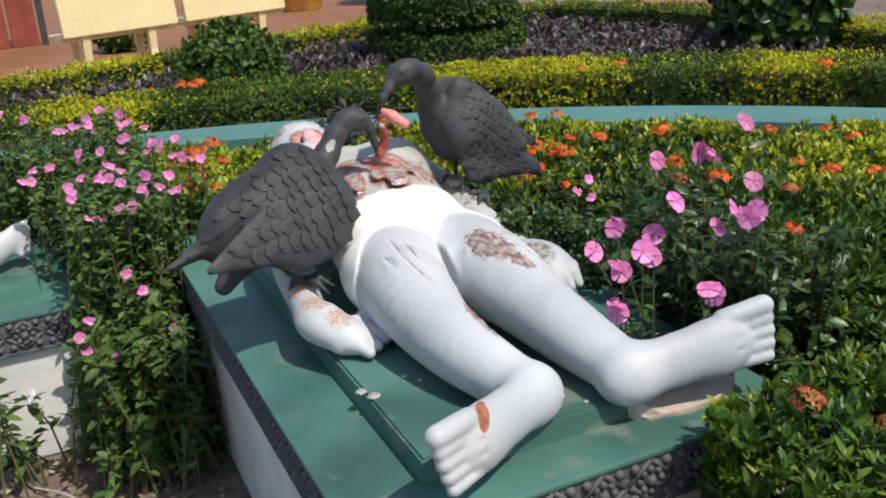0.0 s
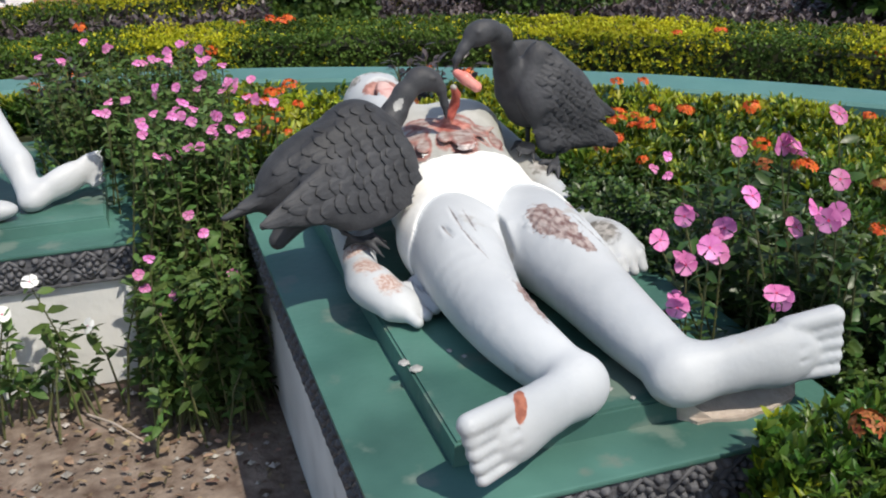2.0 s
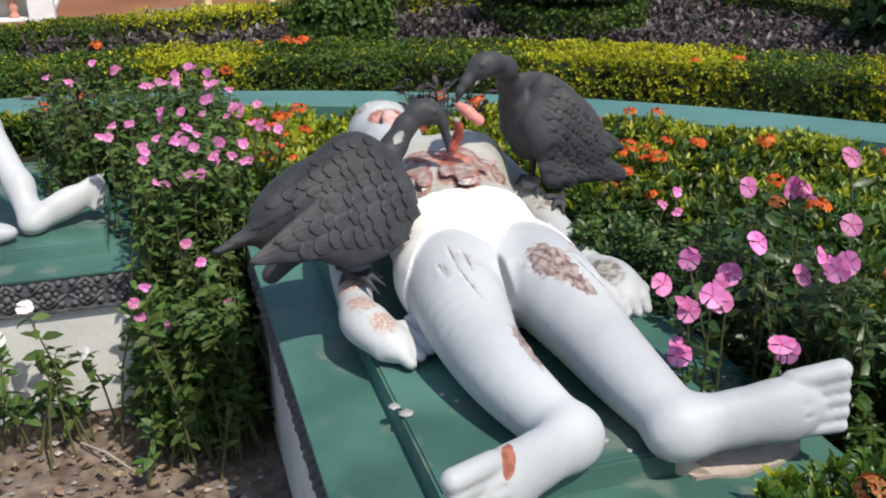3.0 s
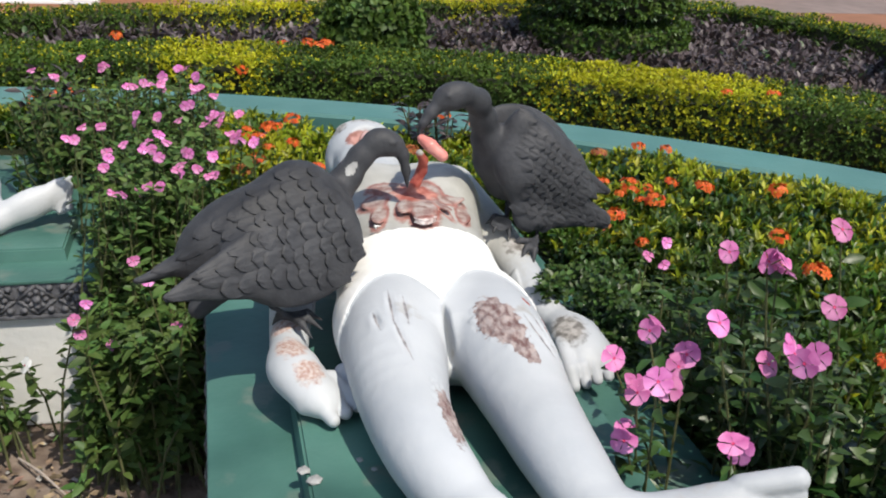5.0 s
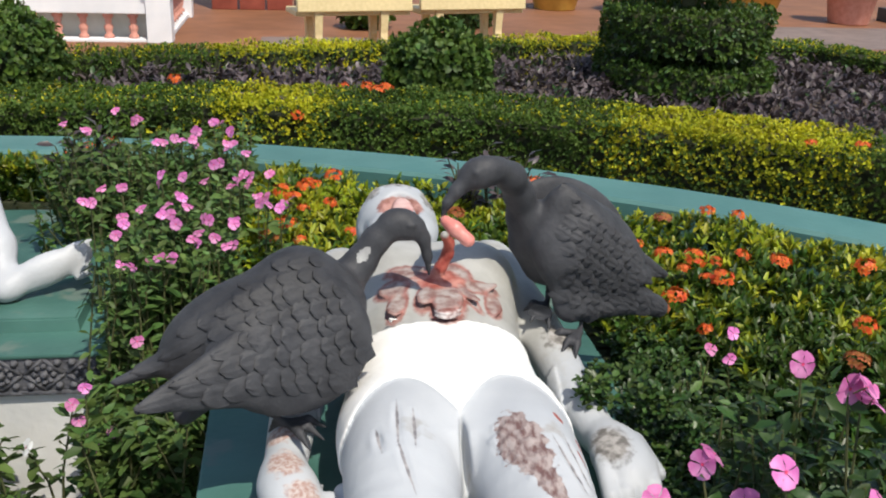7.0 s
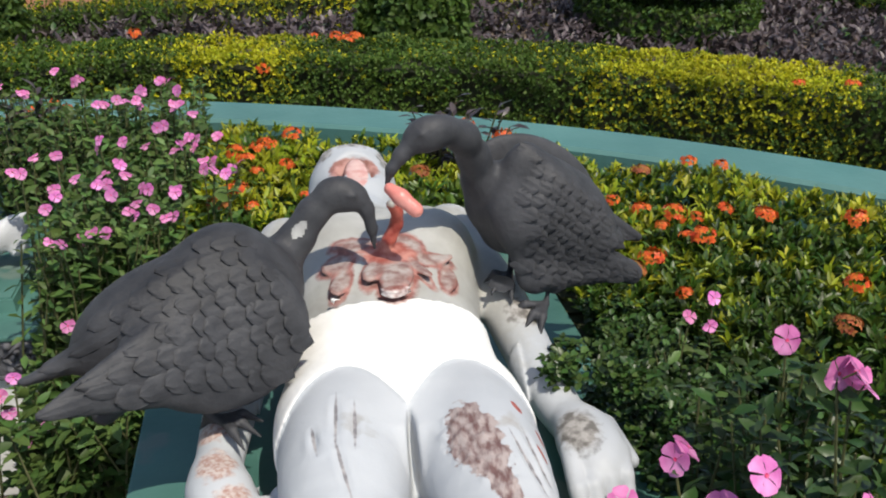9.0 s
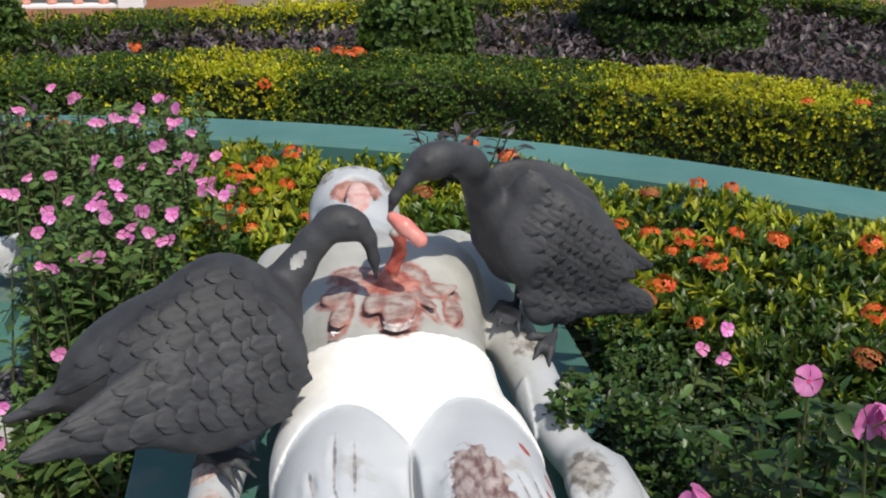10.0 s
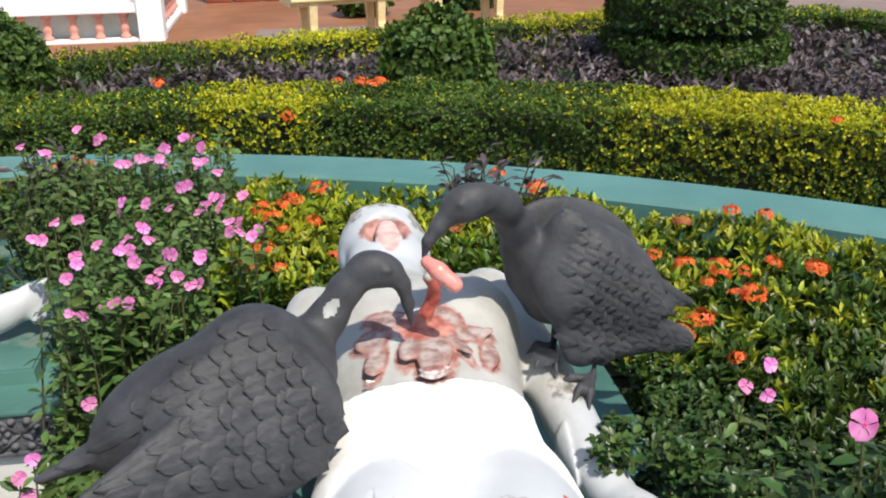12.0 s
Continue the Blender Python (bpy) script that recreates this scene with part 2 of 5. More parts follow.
TERRACE = mat("orange brown paving", (0.20, 0.085, 0.040), (0.26, 0.112, 0.055), 4, 0.65, 0.15, 30, 0.18, 0.8)
TERRACE_GREY = mat("worn grey paving", (0.17, 0.125, 0.11), (0.23, 0.17, 0.15), 5, 0.7, 0.15, 30, 0.16, 0.8)
CREAM = mat("cream terrazzo", (0.66, 0.52, 0.27), (0.76, 0.61, 0.34), 30, 0.5, 0.1, 80, 0.06, 2)
HOUSE_WHITE = mat("white masonry paint", (0.74, 0.75, 0.77), (0.82, 0.82, 0.83), 6, 0.6, 0.1, 50, 0.05, 2)
TERRACOTTA = mat("salmon pink paint", (0.58, 0.25, 0.19), (0.68, 0.34, 0.27), 18, 0.6, 0.1, 60, 0.1, 3)
PALE_GREEN = mat("pale green wash", (0.52, 0.56, 0.50), (0.62, 0.65, 0.59), 6, 0.7, 0.1, 50, 0.1, 3)
RED_WALL = mat("dark red glazed clay", (0.20, 0.045, 0.030), (0.28, 0.07, 0.045), 6, 0.35, 0.15, 30, 0.2, 1.5)
YELLOW_POT = mat("ochre glaze", (0.50, 0.28, 0.05), (0.62, 0.38, 0.08), 8, 0.4, 0.1, 40, 0.12, 2)
DARK_TRIM = mat("dark stained stone", (0.035, 0.03, 0.03), (0.06, 0.05, 0.05), 12, 0.6, 0.2, 40)


# ---- building helpers ----
def mesh_of(name, verts, faces, *mats):
    me = bpy.data.meshes.new(name)
    me.from_pydata([tuple(v) for v in verts], [], [tuple(f) for f in faces])
    for m in mats:
        me.materials.append(m)
    me.update()
    return me


def smooth(me, on=True):
    me.polygons.foreach_set("use_smooth", [on] * len(me.polygons))
    return me


def thing(name, label, category, m=None, group="", kind=""):
    ob = new(name)
    if m is not None:
        ob.matrix_world = m
    return tagged(ob, label, category, group, kind)


def part(name, data, material, parent, label="", kind="", m=None, flat=True):
    """One mesh object under a thing or under a part; data is a bmesh or a mesh."""
    if isinstance(data, bmesh.types.BMesh):
        me = bpy.data.meshes.new(name)
        data.to_mesh(me)
        data.free()
    else:
        me = data
    if material and not me.materials:
        me.materials.append(material)
    ob = new(name, me)
    ob.parent = parent
    if m is not None:
        ob.matrix_local = m
    if label or kind:
        tagged(ob, label, "", "", kind)
    return ob


def box(bm, lo, hi, bevel=0.0, seg=2):
    lo, hi = Vector(lo), Vector(hi)
    r = bmesh.ops.create_cube(bm, size=1.0, matrix=Matrix.Translation((lo + hi) / 2) @ Matrix.Diagonal((*(hi - lo), 1)))
    if bevel:
        edges = list({e for v in r["verts"] for e in v.link_edges})
        bmesh.ops.bevel(bm, geom=edges, offset=bevel, segments=seg, affect="EDGES", profile=0.6)
    return bm


def solid(lo, hi, bevel=0.004, seg=2):
    return box(bmesh.new(), lo, hi, bevel, seg)


def lathe(profile, n=20):
    """A turned body from (radius, height) pairs."""
    verts, faces = [], []
    for r, z in profile:
        for k in range(n):
            a = 2 * math.pi * k / n
            verts.append((r * math.cos(a), r * math.sin(a), z))
    for j in range(len(profile) - 1):
        for k in range(n):
            a, b = j * n + k, j * n + (k + 1) % n
            faces.append((a, b, b + n, a + n))
    faces.append(tuple(reversed(range(n))))
    faces.append(tuple(range((len(profile) - 1) * n, len(profile) * n)))
    return smooth(mesh_of("turned", verts, faces))


def tube(points, radii, n=6):
    """A tapered tube through points."""
    pts = [Vector(p) for p in points]
    verts, faces = [], []
    for i, p in enumerate(pts):
        d = (pts[min(i + 1, len(pts) - 1)] - pts[max(i - 1, 0)]).normalized()
        u = d.orthogonal().normalized()
        v = d.cross(u)
        for k in range(n):
            a = 2 * math.pi * k / n
            verts.append(p + (u * math.cos(a) + v * math.sin(a)) * radii[i])
    for i in range(len(pts) - 1):
        for k in range(n):
            a, b = i * n + k, i * n + (k + 1) % n
            faces.append((a, b, b + n, a + n))
    faces += [tuple(reversed(range(n))), tuple(range(len(verts) - n, len(verts)))]
    return verts, faces


def merged(name, pieces, *mats):
    verts, faces = [], []
    for v, f in pieces:
        o = len(verts)
        verts += [tuple(x) for x in v]
        faces += [tuple(i + o for i in q) for q in f]
    return mesh_of(name, verts, faces, *mats)


# -- foliage: many folded leaves in one mesh
def leaf_mesh(name, pos, way, up, length, width, droop=0.15, slots=None, mats=()):
    """pos, way, up: N x 3; length, width: N. Each leaf has a folded blade of six small faces."""
    n = len(pos)
    way = way / np.linalg.norm(way, axis=1, keepdims=True)
    side = np.cross(way, up)
    side /= np.linalg.norm(side, axis=1, keepdims=True) + 1e-9
    nor = np.cross(side, way)
    L, Wd = length[:, None], width[:, None]
    v = np.stack([
        pos,
        pos + way * L * 0.38 - side * Wd * 0.5 + nor * Wd * 0.16,
        pos + way * L * 0.40,
        pos + way * L * 0.38 + side * Wd * 0.5 + nor * Wd * 0.16,
        pos + way * L * 0.74 - side * Wd * 0.38 + nor * (Wd * 0.10 - L * droop * 0.5),
        pos + way * L * 0.74 + side * Wd * 0.38 + nor * (Wd * 0.10 - L * droop * 0.5),
        pos + way * L - nor * L * droop,
    ], 1).reshape(-1, 3)
    tris = np.array([[0, 2, 1], [0, 3, 2]])
    quads = np.array([[1, 2, 6, 4], [2, 3, 5, 6]])
    base = (np.arange(n) * 7)[:, None, None]
    T, Q = (tris[None] + base).reshape(-1, 3), (quads[None] + base).reshape(-1, 4)
    me = bpy.data.meshes.new(name)
    me.vertices.add(len(v))
    me.vertices.foreach_set("co", v.ravel().astype(np.float32))
    nl = T.size + Q.size
    me.loops.add(nl)
    me.loops.foreach_set("vertex_index", np.r_[T.ravel(), Q.ravel()].astype(np.int32))
    me.polygons.add(len(T) + len(Q))
    starts = np.r_[np.arange(len(T)) * 3, T.size + np.arange(len(Q)) * 4]
    me.polygons.foreach_set("loop_start", starts.astype(np.int32))
    for m in mats:
        me.materials.append(m)
    if slots is not None:
        me.polygons.foreach_set("material_index", np.r_[np.repeat(slots, 2), np.repeat(slots, 2)].astype(np.int32))
    me.update(calc_edges=True)
    me.validate()
    return me


def unit(rng, n):
    v = rng.normal(size=(n, 3))
    return v / np.linalg.norm(v, axis=1, keepdims=True)


def rosettes(name, rng, centres, normals, per, length, width, mats, tipshare, spread=0.9, depth=0.03, lift=(0.25, 1.1)):
    """Shoots at centres: each has several leaves that fan out round its normal."""
    m = len(centres)
    n = m * per
    idx = np.repeat(np.arange(m), per)
    nrm = normals[idx] + 0.25 * unit(rng, n)
    nrm /= np.linalg.norm(nrm, axis=1, keepdims=True)
    way = nrm * rng.uniform(*lift, (n, 1)) + unit(rng, n) * spread
    pos = centres[idx] - nrm * rng.uniform(0, depth, (n, 1))
    ln = length * rng.uniform(0.65, 1.25, n)
    slot = (rng.random(m) < tipshare)[idx] & (rng.random(n) < 0.8)
    return leaf_mesh(name, pos, way, nrm, ln, ln * width * rng.uniform(0.8, 1.2, n), 0.12, slot.astype(int), mats)


# -- sculpted bodies: smooth unions of simple forms on a grid, then their skin
class Clay:
    """A block of clay on a grid; each form works only on the window that it reaches."""
    def __init__(self, lo, hi, h):
        self.lo, self.h = np.array(lo, float), h
        self.n = np.ceil((np.array(hi) - self.lo) / h).astype(int) + 1
        self.ax = [self.lo[i] + h * np.arange(self.n[i]) for i in range(3)]
        self.d = np.full(self.n, 0.2)

    def window(self, low, high, pad=0.05):
        i0 = np.clip(np.floor((np.array(low) - pad - self.lo) / self.h).astype(int), 0, self.n - 1)
        i1 = np.clip(np.ceil((np.array(high) + pad - self.lo) / self.h).astype(int) + 1, 1, self.n)
        sl = tuple(slice(int(a), int(b)) for a, b in zip(i0, i1))
        X, Y, Z = np.meshgrid(*[self.ax[i][sl[i]] for i in range(3)], indexing="ij")
        return sl, X, Y, Z

    def add(self, form, k=0.02):
        sl, e = form
        d = self.d[sl]
        h = np.clip(0.5 + 0.5 * (d - e) / k, 0, 1)
        self.d[sl] = d * (1 - h) + e * h - k * h * (1 - h)

    def cut(self, form, k=0.01):
        sl, e = form
        a, b = self.d[sl], -e
        h = np.clip(0.5 - 0.5 * (a - b) / k, 0, 1)
        self.d[sl] = a * (1 - h) + b * h + k * h * (1 - h)

    def rod(self, a, b, ra, rb, flat=None):
        a, b = np.array(a, float), np.array(b, float)
        r = max(ra, rb)
        sl, X, Y, Z = self.window(np.minimum(a, b) - r, np.maximum(a, b) + r)
        ab = b - a
        px, py, pz = X - a[0], Y - a[1], Z - a[2]
        t = np.clip((px * ab[0] + py * ab[1] + pz * ab[2]) / (ab @ ab), 0, 1)
        q = [px - t * ab[0], py - t * ab[1], pz - t * ab[2]]
        if flat:
            f, s = np.array(flat[0], float), flat[1]
            f = f / np.linalg.norm(f)
            w = q[0] * f[0] + q[1] * f[1] + q[2] * f[2]
            q = [q[i] + w * (s - 1) * f[i] for i in range(3)]
        return sl, np.sqrt(q[0] ** 2 + q[1] ** 2 + q[2] ** 2) - (ra + (rb - ra) * t)

    def chain(self, rows, k=0.02):
        for (x, y, z, r), (x2, y2, z2, r2) in zip(rows, rows[1:]):
            self.add(self.rod((x, y, z), (x2, y2, z2), r, r2), k)

    def limb(self, rows, k=0.02):
        """A limb whose section flows smoothly through the rows (x, y, z, radius)."""
        R = np.array(rows, float)
        u = np.linspace(0, len(R) - 1, 61)
        cols = [np.interp(u, np.arange(len(R)), R[:, i]) for i in range(4)]
        ker = np.hanning(19) / np.hanning(19).sum()
        cols = [np.convolve(np.pad(c, 9, mode="reflect", reflect_type="odd"), ker, "valid")[::3] for c in cols]
        low, high = R[:, :3].min(0) - R[:, 3].max(), R[:, :3].max(0) + R[:, 3].max()
        sl, X, Y, Z = self.window(low, high)
        best = np.full(X.shape, 1.0)
        P = np.stack(cols, 1)
        for p, q in zip(P, P[1:]):
            d = q[:3] - p[:3]
            t = np.clip(((X - p[0]) * d[0] + (Y - p[1]) * d[1] + (Z - p[2]) * d[2]) / (d @ d), 0, 1)
            e = np.sqrt((X - p[0] - t * d[0]) ** 2 + (Y - p[1] - t * d[1]) ** 2 + (Z - p[2] - t * d[2]) ** 2) - (p[3] + (q[3] - p[3]) * t)
            best = np.minimum(best, e)
        self.add((sl, best), k)

    def egg(self, c, r, along=(1, 0, 0), up=(0, 0, 1)):
        """An ellipsoid: half length along, half width across, half height up."""
        a = Vector(along).normalized()
        s = Vector(up).cross(a).normalized()
        u = a.cross(s)
        big = max(r)
        c = np.array(c, float)
        sl, X, Y, Z = self.window(c - big, c + big)
        P = [X - c[0], Y - c[1], Z - c[2]]
        q = [(P[0] * w.x + P[1] * w.y + P[2] * w.z) for w in (a, s, u)]
        k0 = np.sqrt(sum((q[i] / r[i]) ** 2 for i in range(3)))
        k1 = np.sqrt(sum((q[i] / r[i] ** 2) ** 2 for i in range(3))) + 1e-9
        return sl, k0 * (k0 - 1) / k1

    def loft(self, rows):
        """Elliptical sections along y: y, centre x, centre z, half width, half height."""
        R = np.array(rows)
        ys = np.linspace(R[0, 0], R[-1, 0], 120)
        cols = [np.interp(ys, R[:, 0], R[:, i]) for i in range(1, 5)]
        ker = np.hanning(13) / np.hanning(13).sum()
        cols = [np.convolve(np.pad(c, 6, mode="edge"), ker, "valid") for c in cols]
        sl, X, Y, Z = self.window((R[:, 1].min() - R[:, 3].max(), R[0, 0], R[:, 2].min() - R[:, 4].max()),
                                  (R[:, 1].max() + R[:, 3].max(), R[-1, 0], R[:, 2].max() + R[:, 4].max()))
        cx, cz, a, b = [np.interp(Y, ys, c) for c in cols]
        over = np.maximum(np.maximum(R[0, 0] - Y, Y - R[-1, 0]), 0)
        k = (np.sqrt(((X - cx) / a) ** 2 + ((Z - cz) / b) ** 2) - 1) * np.minimum(a, b)
        return sl, np.sqrt(np.maximum(k, 0) ** 2 + over ** 2) + np.minimum(k, 0)

    def skin(self):
        d, h = self.d, self.h
        s = d < 0
        nx, ny, nz = (np.array(d.shape) - 1)
        corner = [(i, j, k) for i in (0, 1) for j in (0, 1) for k in (0, 1)]
        view = {c: d[c[0]:c[0] + nx, c[1]:c[1] + ny, c[2]:c[2] + nz] for c in corner}
        inside = sum((view[c] < 0).astype(np.int8) for c in corner)
        cells = np.argwhere((inside > 0) & (inside < 8))
        I = tuple(cells.T)
        acc, cnt = np.zeros((len(cells), 3)), np.zeros(len(cells))
        for c in corner:
            for ax in range(3):
                if c[ax]:
                    continue
                e = list(c)
                e[ax] = 1
                a, b = view[c][I], view[tuple(e)][I]
                cross = (a < 0) != (b < 0)
                t = np.where(cross, a / np.where(cross, a - b, 1), 0)
                p = np.repeat(np.array(c, float)[None], len(cells), 0)
                p[:, ax] += t
                acc += np.where(cross[:, None], p, 0)
                cnt += cross
        verts = self.lo + h * (cells + acc / cnt[:, None])
        index = -np.ones((nx, ny, nz), int)
        index[I] = np.arange(len(cells))
        faces = []
        for ax in range(3):
            o1, o2 = [(1, 2), (2, 0), (0, 1)][ax]
            a = s[tuple(slice(0, -1) if i == ax else slice(1, -1) for i in range(3))]
            b = s[tuple(slice(1, None) if i == ax else slice(1, -1) for i in range(3))]
            at = np.argwhere(a != b)
            flip = a[tuple(at.T)]
            at = at + np.array([0 if i == ax else 1 for i in range(3)])
            e1, e2 = np.eye(3, dtype=int)[o1], np.eye(3, dtype=int)[o2]
            q = np.stack([index[tuple((at - e1 - e2).T)], index[tuple((at - e2).T)], index[tuple(at.T)], index[tuple((at - e1).T)]], 1)
            faces.append(np.where(flip[:, None], q, q[:, ::-1]))
        return verts, np.concatenate(faces)


def clay_object(name, verts, faces, slots, mats):
    me = bpy.data.meshes.new(name)
    me.from_pydata(verts.tolist(), [], faces.tolist())
    for m in mats:
        me.materials.append(m)
    me.polygons.foreach_set("material_index", slots.astype(np.int32))
    smooth(me)
    me.update()
    return new(name, me)


def face_mid(verts, faces):
    return verts[faces].mean(1)


def vert_normals(verts, faces):
    q = verts[faces]
    fn = np.cross(q[:, 2] - q[:, 0], q[:, 3] - q[:, 1])
    vn = np.zeros_like(verts)
    for i in range(4):
        np.add.at(vn, faces[:, i], fn)
    return vn / (np.linalg.norm(vn, axis=1, keepdims=True) + 1e-12)


def relax(verts, faces, rounds=2, f=0.5):
    for _ in range(rounds):
        acc, cnt = np.zeros_like(verts), np.zeros(len(verts))
        for i in range(4):
            a, b = faces[:, i], faces[:, (i + 1) % 4]
            np.add.at(acc, a, verts[b])
            np.add.at(acc, b, verts[a])
            np.add.at(cnt, a, 1)
            np.add.at(cnt, b, 1)
        verts = verts * (1 - f) + f * acc / cnt[:, None]
    return verts


# ---- the large structure ----
RING = (-1.573, -2.314)          # middle of the round flower bed
R_IN, R_OUT, CURB_Z = 4.50, 4.73, 0.60
HEDGE_C, HEDGE_R = (-0.815, -1.451), (4.95, 5.50)


def polar(c, r, deg, z=0.0):
    return (c[0] + r * math.cos(radians(deg)), c[1] + r * math.sin(radians(deg)), z)


def arc_block(c, r1, r2, a1, a2, z1, z2, steps, lip=0.0):
    """A curved wall between two radii, with eased upper edges."""
    verts, faces = [], []
    ring = [(r1, z1), (r1, z2 - lip), (r1 + lip, z2), (r2 - lip, z2), (r2, z2 - lip), (r2, z1)] if lip else [(r1, z1), (r1, z2), (r2, z2), (r2, z1)]
    k = len(ring)
    for i in range(steps + 1):
        a = a1 + (a2 - a1) * i / steps
        verts += [polar(c, r, a, z) for r, z in ring]
    for i in range(steps):
        for j in range(k):
            p, q = i * k + j, i * k + (j + 1) % k
            faces.append((p, p + k, q + k, q))
    faces += [tuple(range(k)), tuple(reversed(range(steps * k, steps * k + k)))]
    return mesh_of("arc", verts, faces)


# ground: one sheet to the horizon
bm = bmesh.new()
bmesh.ops.create_grid(bm, x_segments=60, y_segments=60, size=300)
for v in bm.verts:
    v.co.x, v.co.y = math.copysign(abs(v.co.x / 300) ** 3 * 300, v.co.x), math.copysign(abs(v.co.y / 300) ** 3 * 300, v.co.y)
    v.co.z = -0.004 + 0.008 * noise.noise(v.co * 2.0)
gm = bpy.data.meshes.new("ground")
bm.to_mesh(gm)
bm.free()
gm.materials.append(SOIL)
tagged(new("ground", gm), "dry brown garden soil with scattered dead leaves", "ground", kind="structure")

# terrace behind the garden
bm = bmesh.new()
for lo, hi, top in (((-30, 6.9), (30, 40), 0.02),):
    box(bm, (lo[0], lo[1], -0.1), (hi[0], hi[1], top))
tm = bpy.data.meshes.new("pavement")
bm.to_mesh(tm)
bm.free()
tm.materials.append(TERRACE)
tagged(new("pavement", tm), "orange brown terrace paving beyond the hedges", "pavement", kind="structure")
bm = bmesh.new()
box(bm, (-0.6, 8.0, 0.0), (3.2, 9.0, 0.024))
box(bm, (3.6, 8.6, 0.0), (12.0, 10.4, 0.024))
tm = bpy.data.meshes.new("pavement_strip")
bm.to_mesh(tm)
bm.free()
tm.materials.append(TERRACE_GREY)
tagged(new("pavement_strip", tm), "worn greyish paving strip under the benches", "pavement", kind="structure")

# kerb wall of the round bed
kerb = arc_block(RING, R_IN, R_OUT, 8, 140, 0.0, CURB_Z, 90, 0.012)
kerb.materials.append(CURB_PAINT)
tagged(new("bed_wall", kerb), "low curved blue green painted wall round the flower bed", "garden wall", kind="structure")


# ---- plinths ----
def relief_tile(w, h):
    """One cast square: crossed lozenge, rosette and corner knobs on a plate; the face looks along -y."""
    pieces = []
    def dome(x, z, r, rise, n=8):
        v = [(x + r * math.cos(2 * math.pi * k / n), 0, z + r * math.sin(2 * math.pi * k / n)) for k in range(n)]
        v += [(x + 0.6 * r * math.cos(2 * math.pi * k / n), -rise * 0.8, z + 0.6 * r * math.sin(2 * math.pi * k / n)) for k in range(n)]
        v.append((x, -rise, z))
        f = [(k, (k + 1) % n, n + (k + 1) % n, n + k) for k in range(n)] + [(n + k, n + (k + 1) % n, 2 * n) for k in range(n)]
        pieces.append((v, f))
    def bar(a, b, r):
        v, f = tube([(a[0], 0, a[1]), (b[0], 0, b[1])], [r, r], 6)
        pieces.append((v, f))
    hw, hh = w / 2, h / 2
    for s in (-1, 1):
        for q in (-1, 1):
            bar((s * hw, 0), (0, q * hh * 0.92), 0.0055)
            dome(s * hw * 0.72, q * hh * 0.70, 0.011, 0.010, 6)
    dome(0, 0, 0.012, 0.013)
    for k in range(8):
        a = 2 * math.pi * k / 8
        dome(0.0215 * math.cos(a), 0.0215 * math.sin(a), 0.0085, 0.009, 6)
    return smooth(merged("relief_tile", pieces, RELIEF))


TILE = relief_tile(0.092, 0.088)


def plinth(x0, x1, y0, y1, z_low, z_top, inset, name_label, sides):
    """Grey-white body, cast relief band, green lower slab, chamfered green upper slab."""
    p = thing("plinth", name_label, "plinth", pose(x0, y0, 0))
    w, d = x1 - x0, y1 - y0
    part("body", solid((0.02, 0.02, 0), (w - 0.02, d - 0.02, z_low - 0.10), 0.006), WALL_WHITE, p, "white washed rendered body")
    part("band", solid((0.006, 0.006, z_low - 0.100), (w - 0.006, d - 0.006, z_low - 0.012), 0.003), RELIEF, p, "dark grey relief band")
    part("moulding", solid((0.002, 0.002, z_low - 0.112), (w - 0.002, d - 0.002, z_low - 0.100), 0.004), RELIEF, p)
    part("slab", solid((0, 0, z_low - 0.012), (w, d, z_low), 0.004), GREEN_PAINT, p, "glossy green painted slab")
    il, ir, i_front, i_back = inset
    bm = bmesh.new()
    c = 0.005
    lo = [(il, i_front), (w - ir, i_front), (w - ir, d - i_back), (il, d - i_back)]
    hi = [(il + c, i_front + c), (w - ir - c, i_front + c), (w - ir - c, d - i_back - c), (il + c, d - i_back - c)]
    vs = [bm.verts.new((*q, z_low)) for q in lo] + [bm.verts.new((*q, z_top)) for q in hi]
    for k in range(4):
        bm.faces.new((vs[k], vs[(k + 1) % 4], vs[4 + (k + 1) % 4], vs[4 + k]))
    bm.faces.new(vs[4:])
    bmesh.ops.bevel(bm, geom=[e for e in bm.edges if all(v.co.z > z_low + 0.001 for v in e.verts)], offset=0.005, segments=2, affect="EDGES")
    part("raised_bed", bm, GREEN_PAINT, p, "raised green painted inner step")
    zc = z_low - 0.056
    tiles = []
    nx, ny = round(w / 0.098), round(d / 0.098)
    for i in range(nx):
        tiles.append(pose((i + 0.5) * w / nx, 0.005, zc))
    for i in range(ny):
        y = (i + 0.5) * d / ny
        tiles.append(pose(0.005, y, zc, 0, 0, -90) if "left" in sides else pose(w - 0.005, y, zc, 0, 0, 90))
    for m in tiles:
        part("relief_tile", TILE, None, p, m=m)
    return p


main_plinth = plinth(-0.44, 0.44, -0.64, 1.06, 0.51, 0.554, (0.155, 0.155, 0.115, 0.10),
                     "green topped white plinth with dark relief band", ("left",))
side_plinth = plinth(-1.62, -0.72, 0.855, 1.98, 0.442, 0.478, (0.10, 0.085, 0.125, 0.10),
                     "neighbouring green topped plinth with dark relief band", ("right",))
